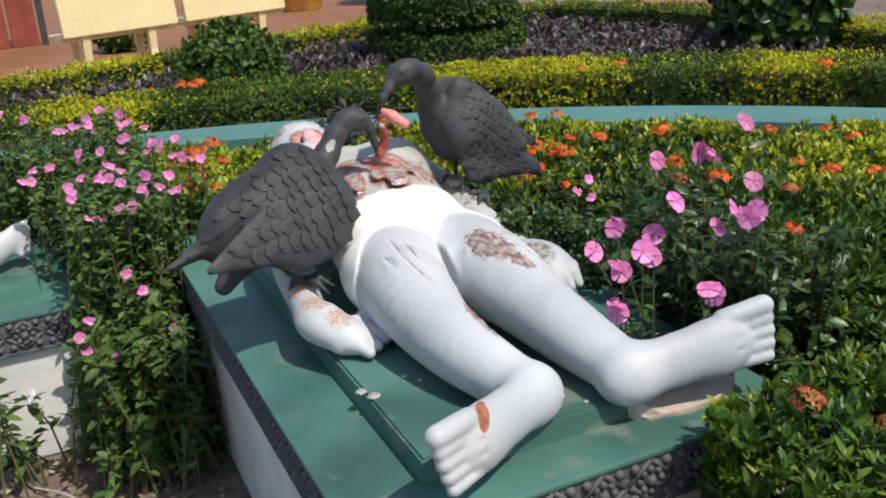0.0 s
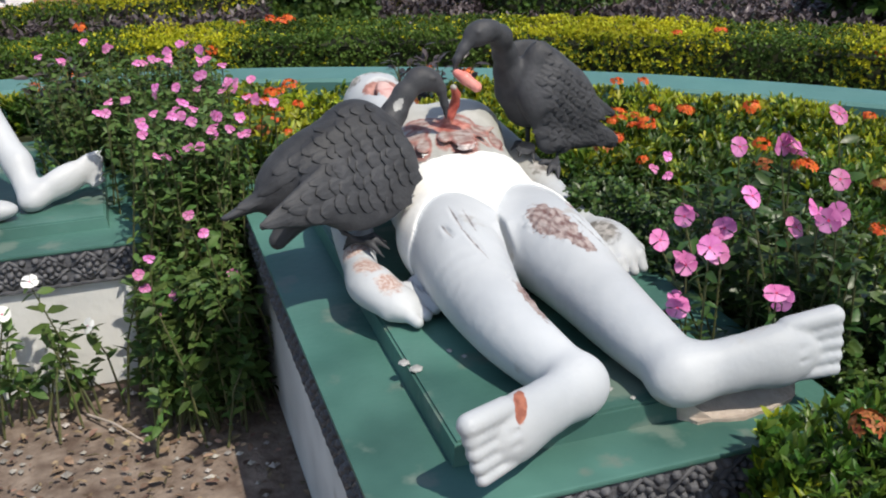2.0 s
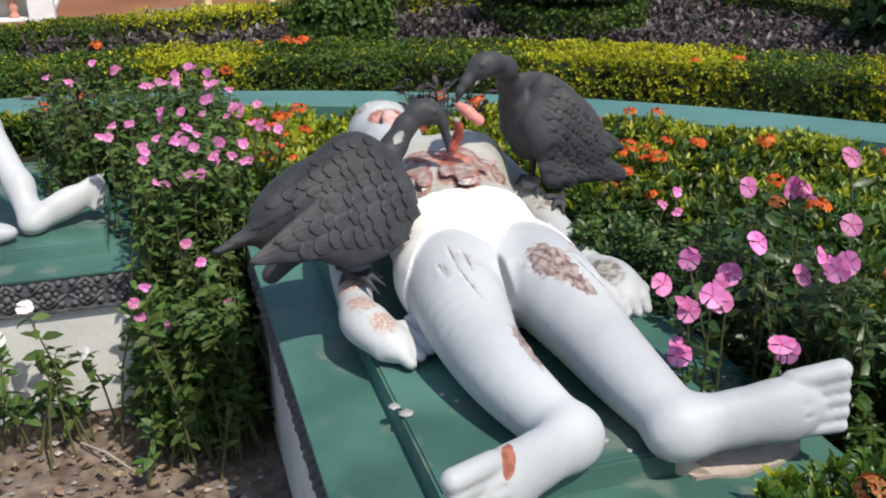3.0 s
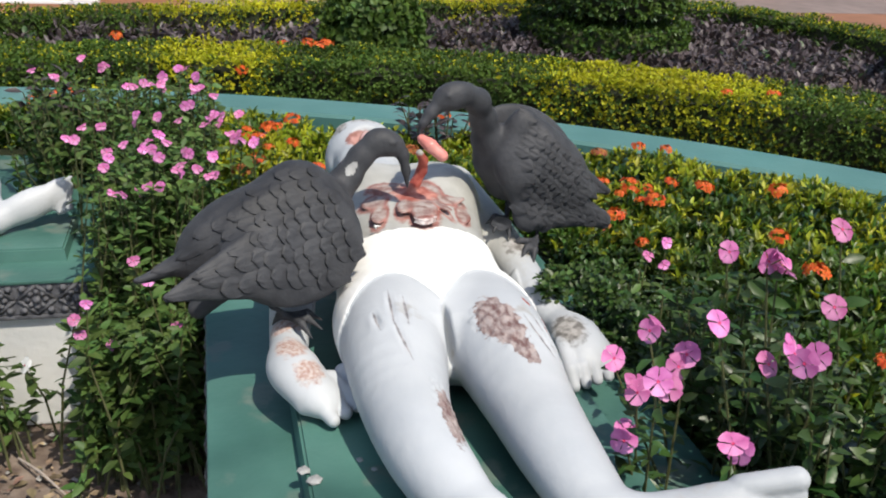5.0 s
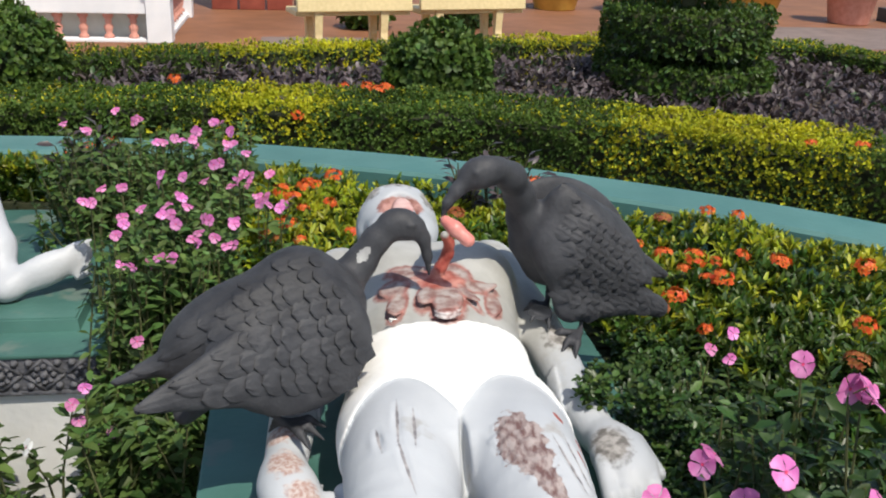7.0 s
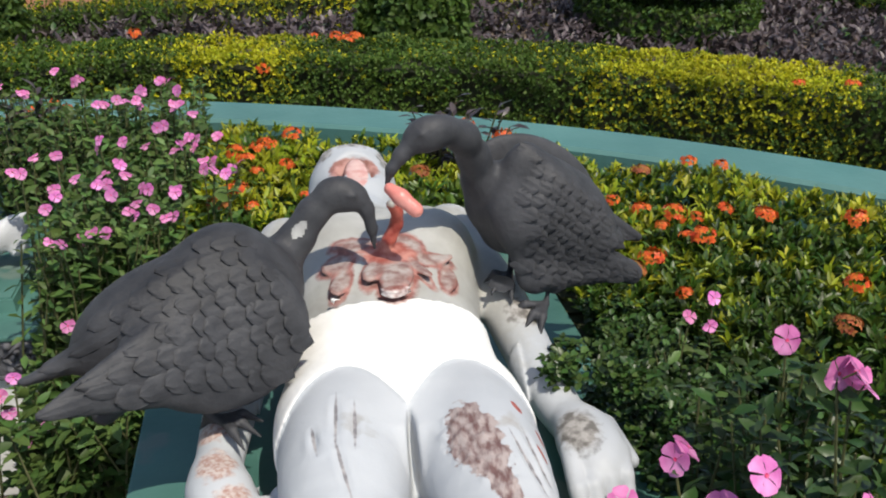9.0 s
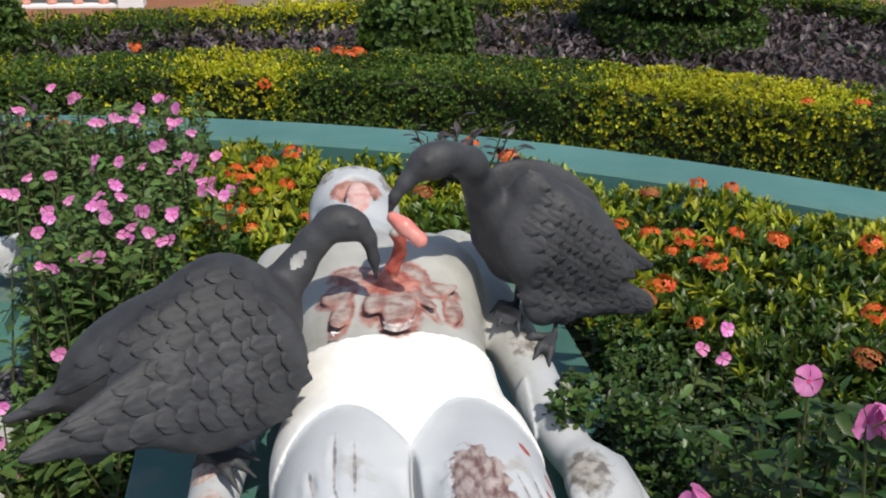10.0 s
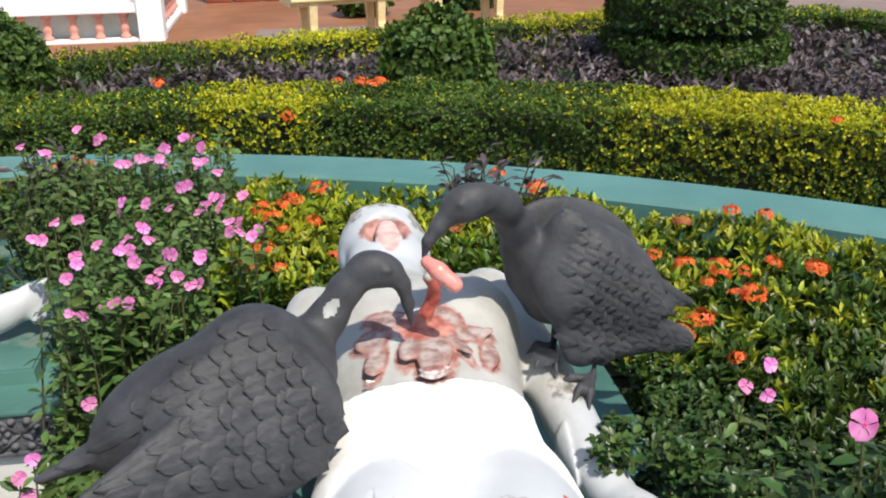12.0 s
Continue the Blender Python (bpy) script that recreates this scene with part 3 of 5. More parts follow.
# bare plaster where the paint has gone, under the turned foot
pm = bmesh.new()
rngp = random.Random(4)
ring = [pm.verts.new((0.255 + (0.125 + rngp.uniform(-0.012, 0.012)) * math.cos(a) , -0.520 + (0.044 + rngp.uniform(-0.008, 0.008)) * math.sin(a), 0)) for a in [2 * math.pi * k / 26 for k in range(26)]]
low = pm.faces.new(ring)
top_ = bmesh.ops.extrude_face_region(pm, geom=[low])
for v in top_["geom"]:
    if isinstance(v, bmesh.types.BMVert):
        v.co.z += 0.0465 if v.co.y > -0.53 else 0.008
for v in pm.verts:
    v.co += Vector((0.44, 0.64, 0.509))
bmesh.ops.recalc_face_normals(pm, faces=pm.faces)
part("mortar_bed", pm, BARE, main_plinth, "unpainted pinkish mortar under the foot")
# paint flecks on the slab
for fx, fy, fs in ((-0.285, -0.245, 0.012), (-0.27, -0.275, 0.015), (-0.19, -0.23, 0.007), (-0.13, -0.22, 0.006), (-0.17, -0.26, 0.006), (0.03, -0.46, 0.007), (0.055, -0.50, 0.006)):
    fm = bmesh.new()
    bmesh.ops.create_icosphere(fm, subdivisions=1, radius=fs)
    for v in fm.verts:
        v.co.z *= 0.28
        v.co *= 1 + 0.35 * noise.noise(v.co * 90 + Vector((fx * 50, fy * 30, 0)))
    tagged(part("plaster_crumb", fm, BIRD_CHIP, None, m=pose(fx, fy, 0.556)), "pale plaster crumb lying on the green slab", "debris", "crumbs on the plinth")


# ---- the lying statue: one sculpted mesh ----
def lying_statue():
    c = Clay((-0.48, -0.76, 0.50), (0.50, 1.10, 0.94), 0.0046)
    # trunk and hips
    c.add(c.loft([(-0.03, -0.01, 0.640, 0.125, 0.075), (0.05, -0.008, 0.650, 0.168, 0.098), (0.12, -0.005, 0.660, 0.172, 0.112),
                  (0.20, -0.004, 0.675, 0.164, 0.122), (0.30, -0.002, 0.690, 0.166, 0.140), (0.40, 0.002, 0.700, 0.178, 0.148),
                  (0.50, 0.004, 0.700, 0.188, 0.138), (0.59, 0.0, 0.698, 0.184, 0.112), (0.67, 0.0, 0.690, 0.12, 0.085)]), 0.02)
    for s in (-1, 1):
        c.add(c.egg((0.005 + s * 0.085, 0.46, 0.775), (0.085, 0.075, 0.075)), 0.05)
    # neck and thrown back head
    c.chain([(0.0, 0.58, 0.71, 0.075), (-0.005, 0.72, 0.715, 0.058), (-0.008, 0.82, 0.72, 0.060)], 0.04)
    c.add(c.egg((-0.010, 0.945, 0.715), (0.102, 0.118, 0.108)), 0.03)
    c.add(c.egg((-0.008, 0.838, 0.738), (0.086, 0.086, 0.064)), 0.025)
    c.add(c.egg((-0.012, 0.945, 0.795), (0.020, 0.030, 0.024)), 0.015)
    c.add(c.egg((-0.012, 0.972, 0.790), (0.062, 0.026, 0.030)), 0.015)
    for s in (-1, 1):
        c.add(c.egg((-0.010 + s * 0.04, 0.965, 0.792), (0.026, 0.018, 0.016)), 0.015)
        c.add(c.egg((-0.010 + s * 0.088, 0.915, 0.715), (0.012, 0.030, 0.024)), 0.01)
    c.cut(c.egg((-0.008, 0.862, 0.806), (0.058, 0.050, 0.028), (0, 1, 0.30)), 0.005)
    c.add(c.egg((-0.006, 0.838, 0.792), (0.064, 0.030, 0.013), (0, 1, 0.30)), 0.003)
    # thighs, knees, shins
    c.limb([(-0.088, 0.07, 0.650, 0.098), (-0.104, -0.10, 0.650, 0.091), (-0.112, -0.22, 0.636, 0.074), (-0.102, -0.32, 0.624, 0.066), (-0.080, -0.41, 0.612, 0.058), (-0.062, -0.475, 0.604, 0.051)], 0.030)
    c.limb([(0.085, 0.07, 0.650, 0.098), (0.100, -0.10, 0.650, 0.093), (0.102, -0.23, 0.638, 0.076), (0.108, -0.34, 0.626, 0.068), (0.120, -0.44, 0.612, 0.059), (0.132, -0.505, 0.602, 0.052)], 0.030)
    c.cut(c.egg((-0.004, -0.15, 0.715), (0.150, 0.0105, 0.095), (-0.02, -1, -0.10)), 0.004)
    # feet lie turned out, great toe uppermost, toes side by side
    for heel, toe, up in (((-0.046, -0.500, 0.598), (-0.262, -0.622, 0.612), (0.10, 0.30, 1)), ((0.126, -0.528, 0.596), (0.362, -0.578, 0.640), (0.0, 0.25, 1))):
        h, t, u = Vector(heel), Vector(toe), Vector(up)
        way = (t - h).normalized()
        u = (u - way * u.dot(way)).normalized()
        c.add(c.egg(h, (0.050, 0.042, 0.046), way, u), 0.035)
        c.add(c.egg(h + (t - h) * 0.42 + u * 0.002, (0.135, 0.036, 0.050), way, u), 0.035)
        c.add(c.egg(h + (t - h) * 0.72 - u * 0.002, (0.068, 0.030, 0.056), way, u), 0.02)
        for k in range(5):
            f = 0.046 - 0.0232 * k
            r = (0.0195, 0.0155, 0.0148, 0.0140, 0.0130)[k]
            reach = (0.050, 0.048, 0.044, 0.038, 0.030)[k]
            root = t + u * f * 0.94 - way * 0.045 + u.cross(way) * 0.004
            tip = t + u * f + way * reach * 0.72
            c.add(c.rod(root, tip, r * 0.96, r), 0.0025)
            if k:
                gap = t + u * (f + 0.0118)
                c.cut(c.rod(gap - way * 0.040 + u.cross(way) * 0.030, gap + way * 0.05 + u.cross(way) * 0.022, 0.0040, 0.0052), 0.004)
                c.cut(c.rod(gap - way * 0.040 - u.cross(way) * 0.030, gap + way * 0.05 - u.cross(way) * 0.022, 0.0040, 0.0052), 0.004)
    # arms at the sides, hands on the slab
    c.limb([(-0.165, 0.59, 0.735, 0.060), (-0.240, 0.40, 0.680, 0.048), (-0.266, 0.22, 0.628, 0.044), (-0.284, 0.06, 0.606, 0.036)], 0.03)
    c.limb([(0.160, 0.61, 0.738, 0.062), (0.226, 0.43, 0.684, 0.048), (0.248, 0.30, 0.644, 0.045), (0.268, 0.18, 0.604, 0.040), (0.284, 0.10, 0.597, 0.035)], 0.03)
    for s in (-1, 1):
        c.add(c.egg((s * 0.112, -0.01, 0.668), (0.15, 0.066, 0.074), (0, 1, 0.05)), 0.03)
    # palm and curled fingers of one hand, flat hand on the other side
    c.add(c.egg((-0.278, 0.005, 0.602), (0.070, 0.050, 0.044), (0.25, -0.95, -0.05)), 0.02)
    c.add(c.egg((-0.252, -0.055, 0.592), (0.075, 0.046, 0.036), (0.50, -0.85, -0.15)), 0.02)
    for k in range(4):
        root = Vector((-0.262 + 0.024 * k, -0.070 + 0.018 * k, 0.598 + 0.002 * k))
        c.add(c.rod(root, root + Vector((0.040, -0.062, -0.024)), 0.0165, 0.0130), 0.004)
    c.add(c.rod((-0.300, -0.01, 0.604), (-0.268, -0.088, 0.578), 0.018, 0.014), 0.006)
    c.add(c.egg((0.292, 0.040, 0.606), (0.085, 0.054, 0.036), (0.0, -1, -0.15)), 0.02)
    for k in range(4):
        x = 0.252 + 0.027 * k
        c.add(c.rod((x, 0.02, 0.612 - 0.003 * k), (x - 0.006, -0.050 + 0.008 * k, 0.592), 0.0165, 0.0150), 0.004)
        c.add(c.rod((x - 0.006, -0.050 + 0.008 * k, 0.592), (x - 0.004, -0.075 + 0.010 * k, 0.568), 0.0150, 0.0120), 0.004)
    c.add(c.rod((0.330, 0.085, 0.606), (0.352, 0.015, 0.586), 0.020, 0.014), 0.006)
    # torn front: low lumps and leaf shaped flaps
    def belly(px, py):
        return 0.690 + 0.10 * (py - 0.30) + (0.142 - 0.03 * abs(py - 0.36)) * math.sqrt(max(0.05, 1 - (px / 0.160) ** 2))
    LUMPS = ((0.012, 0.250, 0.030, 0.056, 0.015, 14), (-0.022, 0.272, 0.020, 0.042, 0.011, 24), (-0.080, 0.264, 0.018, 0.042, 0.009, 14), (-0.082, 0.318, 0.030, 0.026, 0.010, 0),
             (0.082, 0.318, 0.018, 0.044, 0.009, 65), (0.104, 0.278, 0.017, 0.038, 0.010, 12), (-0.040, 0.350, 0.050, 0.020, 0.009, 20),
             (0.040, 0.345, 0.030, 0.034, 0.009, -15), (0.050, 0.285, 0.012, 0.050, 0.007, -28))
    for x, y, a, b, h, turn in LUMPS:
        t = radians(turn)
        c.add(c.egg((x, y, belly(x, y) - 0.003), (b, a, h * 0.52), (math.sin(t), math.cos(t), 0.06)), 0.004)
    c.chain([(-0.006, 0.330, belly(0, 0.335) - 0.004, 0.011), (0.010, 0.334, 0.852, 0.0115), (0.022, 0.332, 0.880, 0.0115), (0.022, 0.320, 0.905, 0.0100), (0.010, 0.306, 0.925, 0.0090)], 0.006)
    # shorts: a thin shell over the hips
    sl, X, Y, Z = c.window((-0.22, -0.04, 0.5), (0.22, 0.28, 0.9), 0.0)
    leg = 0.004 + 0.075 * np.sin(np.pi * np.clip(np.abs(X + 0.002) / 0.185, 0, 1))
    hip = 0.205 + 1.2 * X ** 2
    c.d[sl] = np.minimum(c.d[sl], np.maximum(c.d[sl] - 0.0055, np.maximum(leg - Y, Y - hip) * 0.9))
    v, f = c.skin()
    v = relax(v, f, 2, 0.35)
    n = vert_normals(v, f)
    # carved scratches and rough grazes
    def seg(px, py, a, b):
        a, b = np.array(a), np.array(b)
        d = b - a
        t = np.clip(((px - a[0]) * d[0] + (py - a[1]) * d[1]) / (d @ d), 0, 1)
        return np.hypot(px - a[0] - t * d[0], py - a[1] - t * d[1]), t
    x, y, z = v.T
    groove = np.zeros(len(v))
    SCRATCH = [((-0.105, 0.005), (-0.112, -0.09)), ((-0.112, -0.09), (-0.098, -0.185)), ((-0.080, -0.01), (-0.086, -0.095)), ((-0.142, -0.055), (-0.138, -0.10)),
               ((0.128, -0.10), (0.152, -0.19)), ((0.148, -0.09), (0.165, -0.17))]
    for a, b in SCRATCH:
        dist, t = seg(x, y, a, b)
        groove += (-0.0042 * np.exp(-(dist / 0.0045) ** 2) + 0.0018 * np.exp(-((dist - 0.010) / 0.005) ** 2)) * (z > 0.64) * np.sin(np.pi * np.clip(t, 0.10, 0.90))
    def graze(px, py, pz):
        u = (px - 0.074 - 0.30 * np.clip(-0.11 - py, -0.2, 0.2)) / (0.036 - 0.10 * np.clip(-0.12 - py, 0, 0.1))
        w = (py + 0.118) / 0.098
        inner = ((px + 0.062) / 0.020) ** 2 + ((py + 0.300) / 0.085) ** 2 < 1
        ragged = 0.22 * np.sin(px * 310 + py * 120) * np.sin(py * 260 - px * 90)
        return ((u ** 2 + w ** 2 + ragged < 0.95) & (pz > 0.66)) | (inner & (pz > 0.60))
    g = graze(x, y, z)
    rough = np.array([noise.noise(Vector(p) * 95) for p in v[g]]) if g.any() else np.zeros(0)
    groove[g] += 0.004 * rough
    v = v + n * groove[:, None]
    ob = clay_object("lying_statue", v, f, np.zeros(len(f), int), [statue_paint(LUMPS, SCRATCH)])
    return tagged(ob, "white painted concrete statue lying on a green plinth", "statue")


lying_statue()


# morsel that hangs from the upper beak
c = Clay((-0.04, 0.20, 0.90), (0.09, 0.31, 1.00), 0.004)
c.chain([(0.004, 0.264, 0.968, 0.0105), (0.020, 0.253, 0.957, 0.0125), (0.043, 0.242, 0.938, 0.0128)], 0.01)
v, f = c.skin()
tagged(clay_object("sculpted_morsel", relax(v, f, 2), f, np.zeros(len(f), int), [PINK]), "pink red painted sausage shape held in a beak", "sculpture")


def neighbour_statue():
    c = Clay((-1.70, 0.92, 0.43), (-0.74, 2.05, 0.98), 0.009)
    c.chain([(-1.010, 1.115, 0.520, 0.036), (-1.035, 1.19, 0.60, 0.038), (-1.130, 1.355, 0.745, 0.048), (-1.21, 1.41, 0.770, 0.054), (-1.46, 1.50, 0.62, 0.080)], 0.03)
    c.add(c.egg((-1.00, 1.10, 0.512), (0.045, 0.036, 0.034), (0.9, 0.4, 0.2)), 0.02)
    c.add(c.egg((-0.915, 1.145, 0.545), (0.105, 0.034, 0.046), (0.90, 0.40, 0.30)), 0.02)
    for k in range(5):
        o = Vector((0.004, -0.004, -0.020)) * (k - 1)
        a = Vector((-0.85, 1.168, 0.578)) + o
        c.add(c.rod(a, a + Vector((0.050, 0.022, 0.012)) * (1 - 0.1 * k), 0.0115, 0.010), 0.004)
    c.chain([(-1.50, 1.62, 0.56, 0.08), (-1.42, 1.36, 0.54, 0.060), (-1.24, 1.10, 0.52, 0.042)], 0.03)
    c.add(c.egg((-1.12, 1.055, 0.510), (0.085, 0.040, 0.032), (1, -0.2, 0)), 0.02)
    c.add(c.loft([(1.50, -1.50, 0.54, 0.08, 0.06), (1.60, -1.50, 0.55, 0.11, 0.09), (1.78, -1.50, 0.55, 0.10, 0.09), (1.90, -1.50, 0.55, 0.08, 0.07)]), 0.03)
    v, f = c.skin()
    v = relax(v, f, 3)
    ob = clay_object("lying_statue", v, f, np.zeros(len(f), int), [WHITE_STATUE])
    tagged(ob, "second white statue with one knee drawn up", "statue")


neighbour_statue()


# ---- birds: one sculpted mesh each ----
def feather_plates(verts, frame_, rows):
    """Overlapping rounded plates laid on the side of a body that the wing frame looks at."""
    o, a, w, nrm = frame_
    p = verts - o
    cell = 0.006
    u, q, hgt = p @ a, p @ w, p @ nrm
    iu, iq = np.floor((u + 0.2) / cell).astype(int), np.floor((q + 0.3) / cell).astype(int)
    H = np.full((140, 110), -9.0)
    ok = (iu >= 0) & (iu < 140) & (iq >= 0) & (iq < 110)
    np.maximum.at(H, (iu[ok], iq[ok]), hgt[ok])
    solid_ = H > -5
    for _ in range(10):                       # carry the heights a little past the rim
        P = np.pad(H, 1, constant_values=-9.0)
        S = P > -5
        acc = sum(np.where(S[1 + i:141 + i, 1 + j:111 + j], P[1 + i:141 + i, 1 + j:111 + j], 0) for i in (-1, 0, 1) for j in (-1, 0, 1))
        cnt = sum(S[1 + i:141 + i, 1 + j:111 + j] for i in (-1, 0, 1) for j in (-1, 0, 1))
        H = np.where((H < -5) & (cnt > 0), acc / np.maximum(cnt, 1), H)
    for _ in range(3):
        P = np.pad(H, 1, mode="edge")
        acc = sum(np.where(P[1 + i:141 + i, 1 + j:111 + j] > -5, P[1 + i:141 + i, 1 + j:111 + j], H) for i in (-1, 0, 1) for j in (-1, 0, 1)) / 9
        H = np.where(H > -5, acc, H)
    def height(uu, qq):
        fu, fq = (uu + 0.2) / cell - 0.5, (qq + 0.3) / cell - 0.5
        i, j = np.clip(np.floor(fu).astype(int), 0, 138), np.clip(np.floor(fq).astype(int), 0, 108)
        s, t = fu - i, fq - j
        return (H[i, j] * (1 - s) + H[i + 1, j] * s) * (1 - t) + (H[i, j + 1] * (1 - s) + H[i + 1, j + 1] * s) * t
    def rim_ok(uu, qq):
        k = np.array([(ns - 1, 4), (6, 0), (6, nt - 1), (9, 1), (9, nt - 2)]).T
        i, j = ((uu[k[0], k[1]] + 0.2) / cell).astype(int), ((qq[k[0], k[1]] + 0.3) / cell).astype(int)
        good = (i >= 0) & (i < 140) & (j >= 0) & (j < 110)
        return good.all() and solid_[i, j].sum() >= 5
    rng = random.Random(8)
    V, F = [], []
    ns, nt = 11, 9
    S, T = np.meshgrid(np.linspace(0, 1, ns), np.linspace(-1, 1, nt), indexing="ij")
    shape = np.where(S > 0.55, np.sqrt(np.maximum(0, 1 - ((S - 0.55) / 0.45) ** 2)), 0.72 + 0.28 * S / 0.55)
    shape = np.maximum(shape, 0.03)
    count = 0
    for u0, length, half, lift, q0, q1, lean in rows:
        q_ = q0 + half * rng.random()
        while q_ < q1:
            cu, L = u0 + rng.uniform(-0.2, 0.2) * length * 0.4, length * rng.uniform(0.88, 1.12)
            hw, an = half * rng.uniform(0.85, 1.25), lean * q_ + rng.uniform(-0.12, 0.12)
            along_, across = S * L, T * hw * shape
            uu = cu + along_ * math.cos(an) - across * math.sin(an)
            qq = q_ + along_ * math.sin(an) + across * math.cos(an)
            ci, cj = int((cu + 0.55 * L * math.cos(an) + 0.2) / cell), int((q_ + 0.55 * L * math.sin(an) + 0.3) / cell)
            hh = height(uu, qq)
            if 0 <= ci < 140 and 0 <= cj < 110 and solid_[ci, cj] and rim_ok(uu, qq) and hh.min() > -5 and hh.max() - hh.min() < 0.72 * L:
                r = -0.0015 + lift * S ** 1.3 - 0.0022 * T ** 2 - 0.0018 * np.exp(-(T / 0.10) ** 2) * (S < 0.92)
                r = r + 0.0016 * np.sin((S * L - np.abs(T) * hw * 0.9) * 800 + count) * (S > 0.15)
                top_ = o + a * uu[..., None] + w * qq[..., None] + nrm * (hh + r)[..., None]
                low = o + a * uu[..., None] + w * qq[..., None] + nrm * (hh - 0.002)[..., None]
                base = len(V)
                V.extend(top_.reshape(-1, 3))
                for i in range(ns - 1):
                    for j in range(nt - 1):
                        k = base + i * nt + j
                        F.append((k, k + nt, k + nt + 1, k + 1))
                rim = [(i, 0) for i in range(ns)] + [(ns - 1, j) for j in range(1, nt)] + [(i, nt - 1) for i in range(ns - 2, -1, -1)]
                lb = len(V)
                V.extend(top_[i, j] for i, j in rim)
                V.extend(low[i, j] for i, j in rim)
                m = len(rim)
                for k in range(m - 1):
                    F.append((lb + k, lb + m + k, lb + m + k + 1, lb + k + 1))
            count += 1
            q_ += 2 * half * 0.86
    return np.array(V), np.array(F)


def sculpt_bird(label, lo, hi, forms, wing, rows, chip):
    c = Clay(lo, hi, 0.0040)
    forms(c)
    v, f = c.skin()
    v = relax(v, f, 3, 0.5)
    o, along, look_ = wing
    a = Vector(along).normalized()
    nrm = Vector(look_)
    nrm = (nrm - a * nrm.dot(a)).normalized()
    w = nrm.cross(a)
    if w.z < 0:
        w = -w
    fr = [np.array(k) for k in (o, a, w, nrm)]
    pv, pf = feather_plates(v, fr, rows)
    m = face_mid(v, f)
    slot = np.zeros(len(f) + len(pf), int)
    for (cx, cy, cz, r) in chip:
        slot[:len(f)][np.linalg.norm(m - [cx, cy, cz], axis=1) < r] = 1
    return tagged(clay_object("bird_statue", np.concatenate([v, pv]), np.concatenate([f, pf + len(v)]), slot, [BIRD, BIRD_CHIP]), label, "statue", "sculpted birds")


def claws(c, ankle, dirs, r=0.0066):
    for d in dirs:
        a = Vector(ankle)
        b = a + Vector(d) * 0.55 + Vector((0, 0, 0.006))
        e = a + Vector(d) + Vector((0, 0, -0.010))
        c.chain([(*a, r), (*b, r * 1.25), (*e, r * 0.45)], 0.005)


def left_bird(c):
    ax = (-0.36, -0.085, -0.085)
    c.add(c.egg((-0.312, 0.165, 0.812), (0.180, 0.080, 0.106), ax), 0.03)
    c.add(c.egg((-0.252, 0.188, 0.858), (0.084, 0.070, 0.094), ax), 0.03)
    # near wing with its long flight feathers, far wing, tail
    c.add(c.egg((-0.270, 0.100, 0.815), (0.138, 0.028, 0.116), (-0.36, -0.08, -0.05), (0, 0.35, 1)), 0.012)
    c.add(c.rod((-0.300, 0.080, 0.800), (-0.494, -0.030, 0.780), 0.080, 0.010, ((0.42, -0.85, 0.25), 2.9)), 0.02)
    c.add(c.egg((-0.290, 0.245, 0.805), (0.155, 0.024, 0.088), (-0.36, -0.02, -0.085)), 0.012)
    c.add(c.rod((-0.40, 0.150, 0.792), (-0.549, 0.112, 0.752), 0.046, 0.012, ((0, 0.5, 1), 1.7)), 0.02)
    c.add(c.rod((-0.37, 0.140, 0.760), (-0.447, 0.120, 0.685), 0.040, 0.020), 0.02)
    # neck, head, bill
    c.chain([(-0.215, 0.220, 0.845, 0.046), (-0.180, 0.242, 0.862, 0.034), (-0.146, 0.258, 0.895, 0.0265), (-0.120, 0.266, 0.932, 0.0230), (-0.096, 0.268, 0.954, 0.0235)], 0.016)
    c.add(c.egg((-0.072, 0.268, 0.961), (0.041, 0.026, 0.029), (1, 0, -0.30)), 0.012)
    c.chain([(-0.048, 0.267, 0.954, 0.0175), (-0.034, 0.266, 0.936, 0.0125), (-0.026, 0.266, 0.902, 0.0090), (-0.022, 0.266, 0.866, 0.0040)], 0.008)
    for s in (-1, 1):
        c.cut(c.egg((-0.058, 0.268 + s * 0.029, 0.966), (0.013, 0.006, 0.010)), 0.003)
        c.add(c.egg((-0.058, 0.268 + s * 0.023, 0.966), (0.008, 0.006, 0.006)), 0.002)
    c.chain([(-0.330, 0.11, 0.72, 0.009), (-0.310, 0.10, 0.690, 0.0055), (-0.283, 0.108, 0.668, 0.0055)], 0.006)
    c.chain([(-0.290, 0.19, 0.73, 0.010), (-0.265, 0.185, 0.685, 0.0060)], 0.006)
    claws(c, (-0.280, 0.106, 0.666), ((0.040, -0.064, -0.010), (0.062, -0.030, -0.008), (0.066, 0.010, -0.008), (-0.030, 0.010, -0.012)))
    claws(c, (-0.262, 0.185, 0.682), ((0.040, -0.026, -0.006), (0.050, 0.004, -0.004), (0.040, 0.030, 0)))


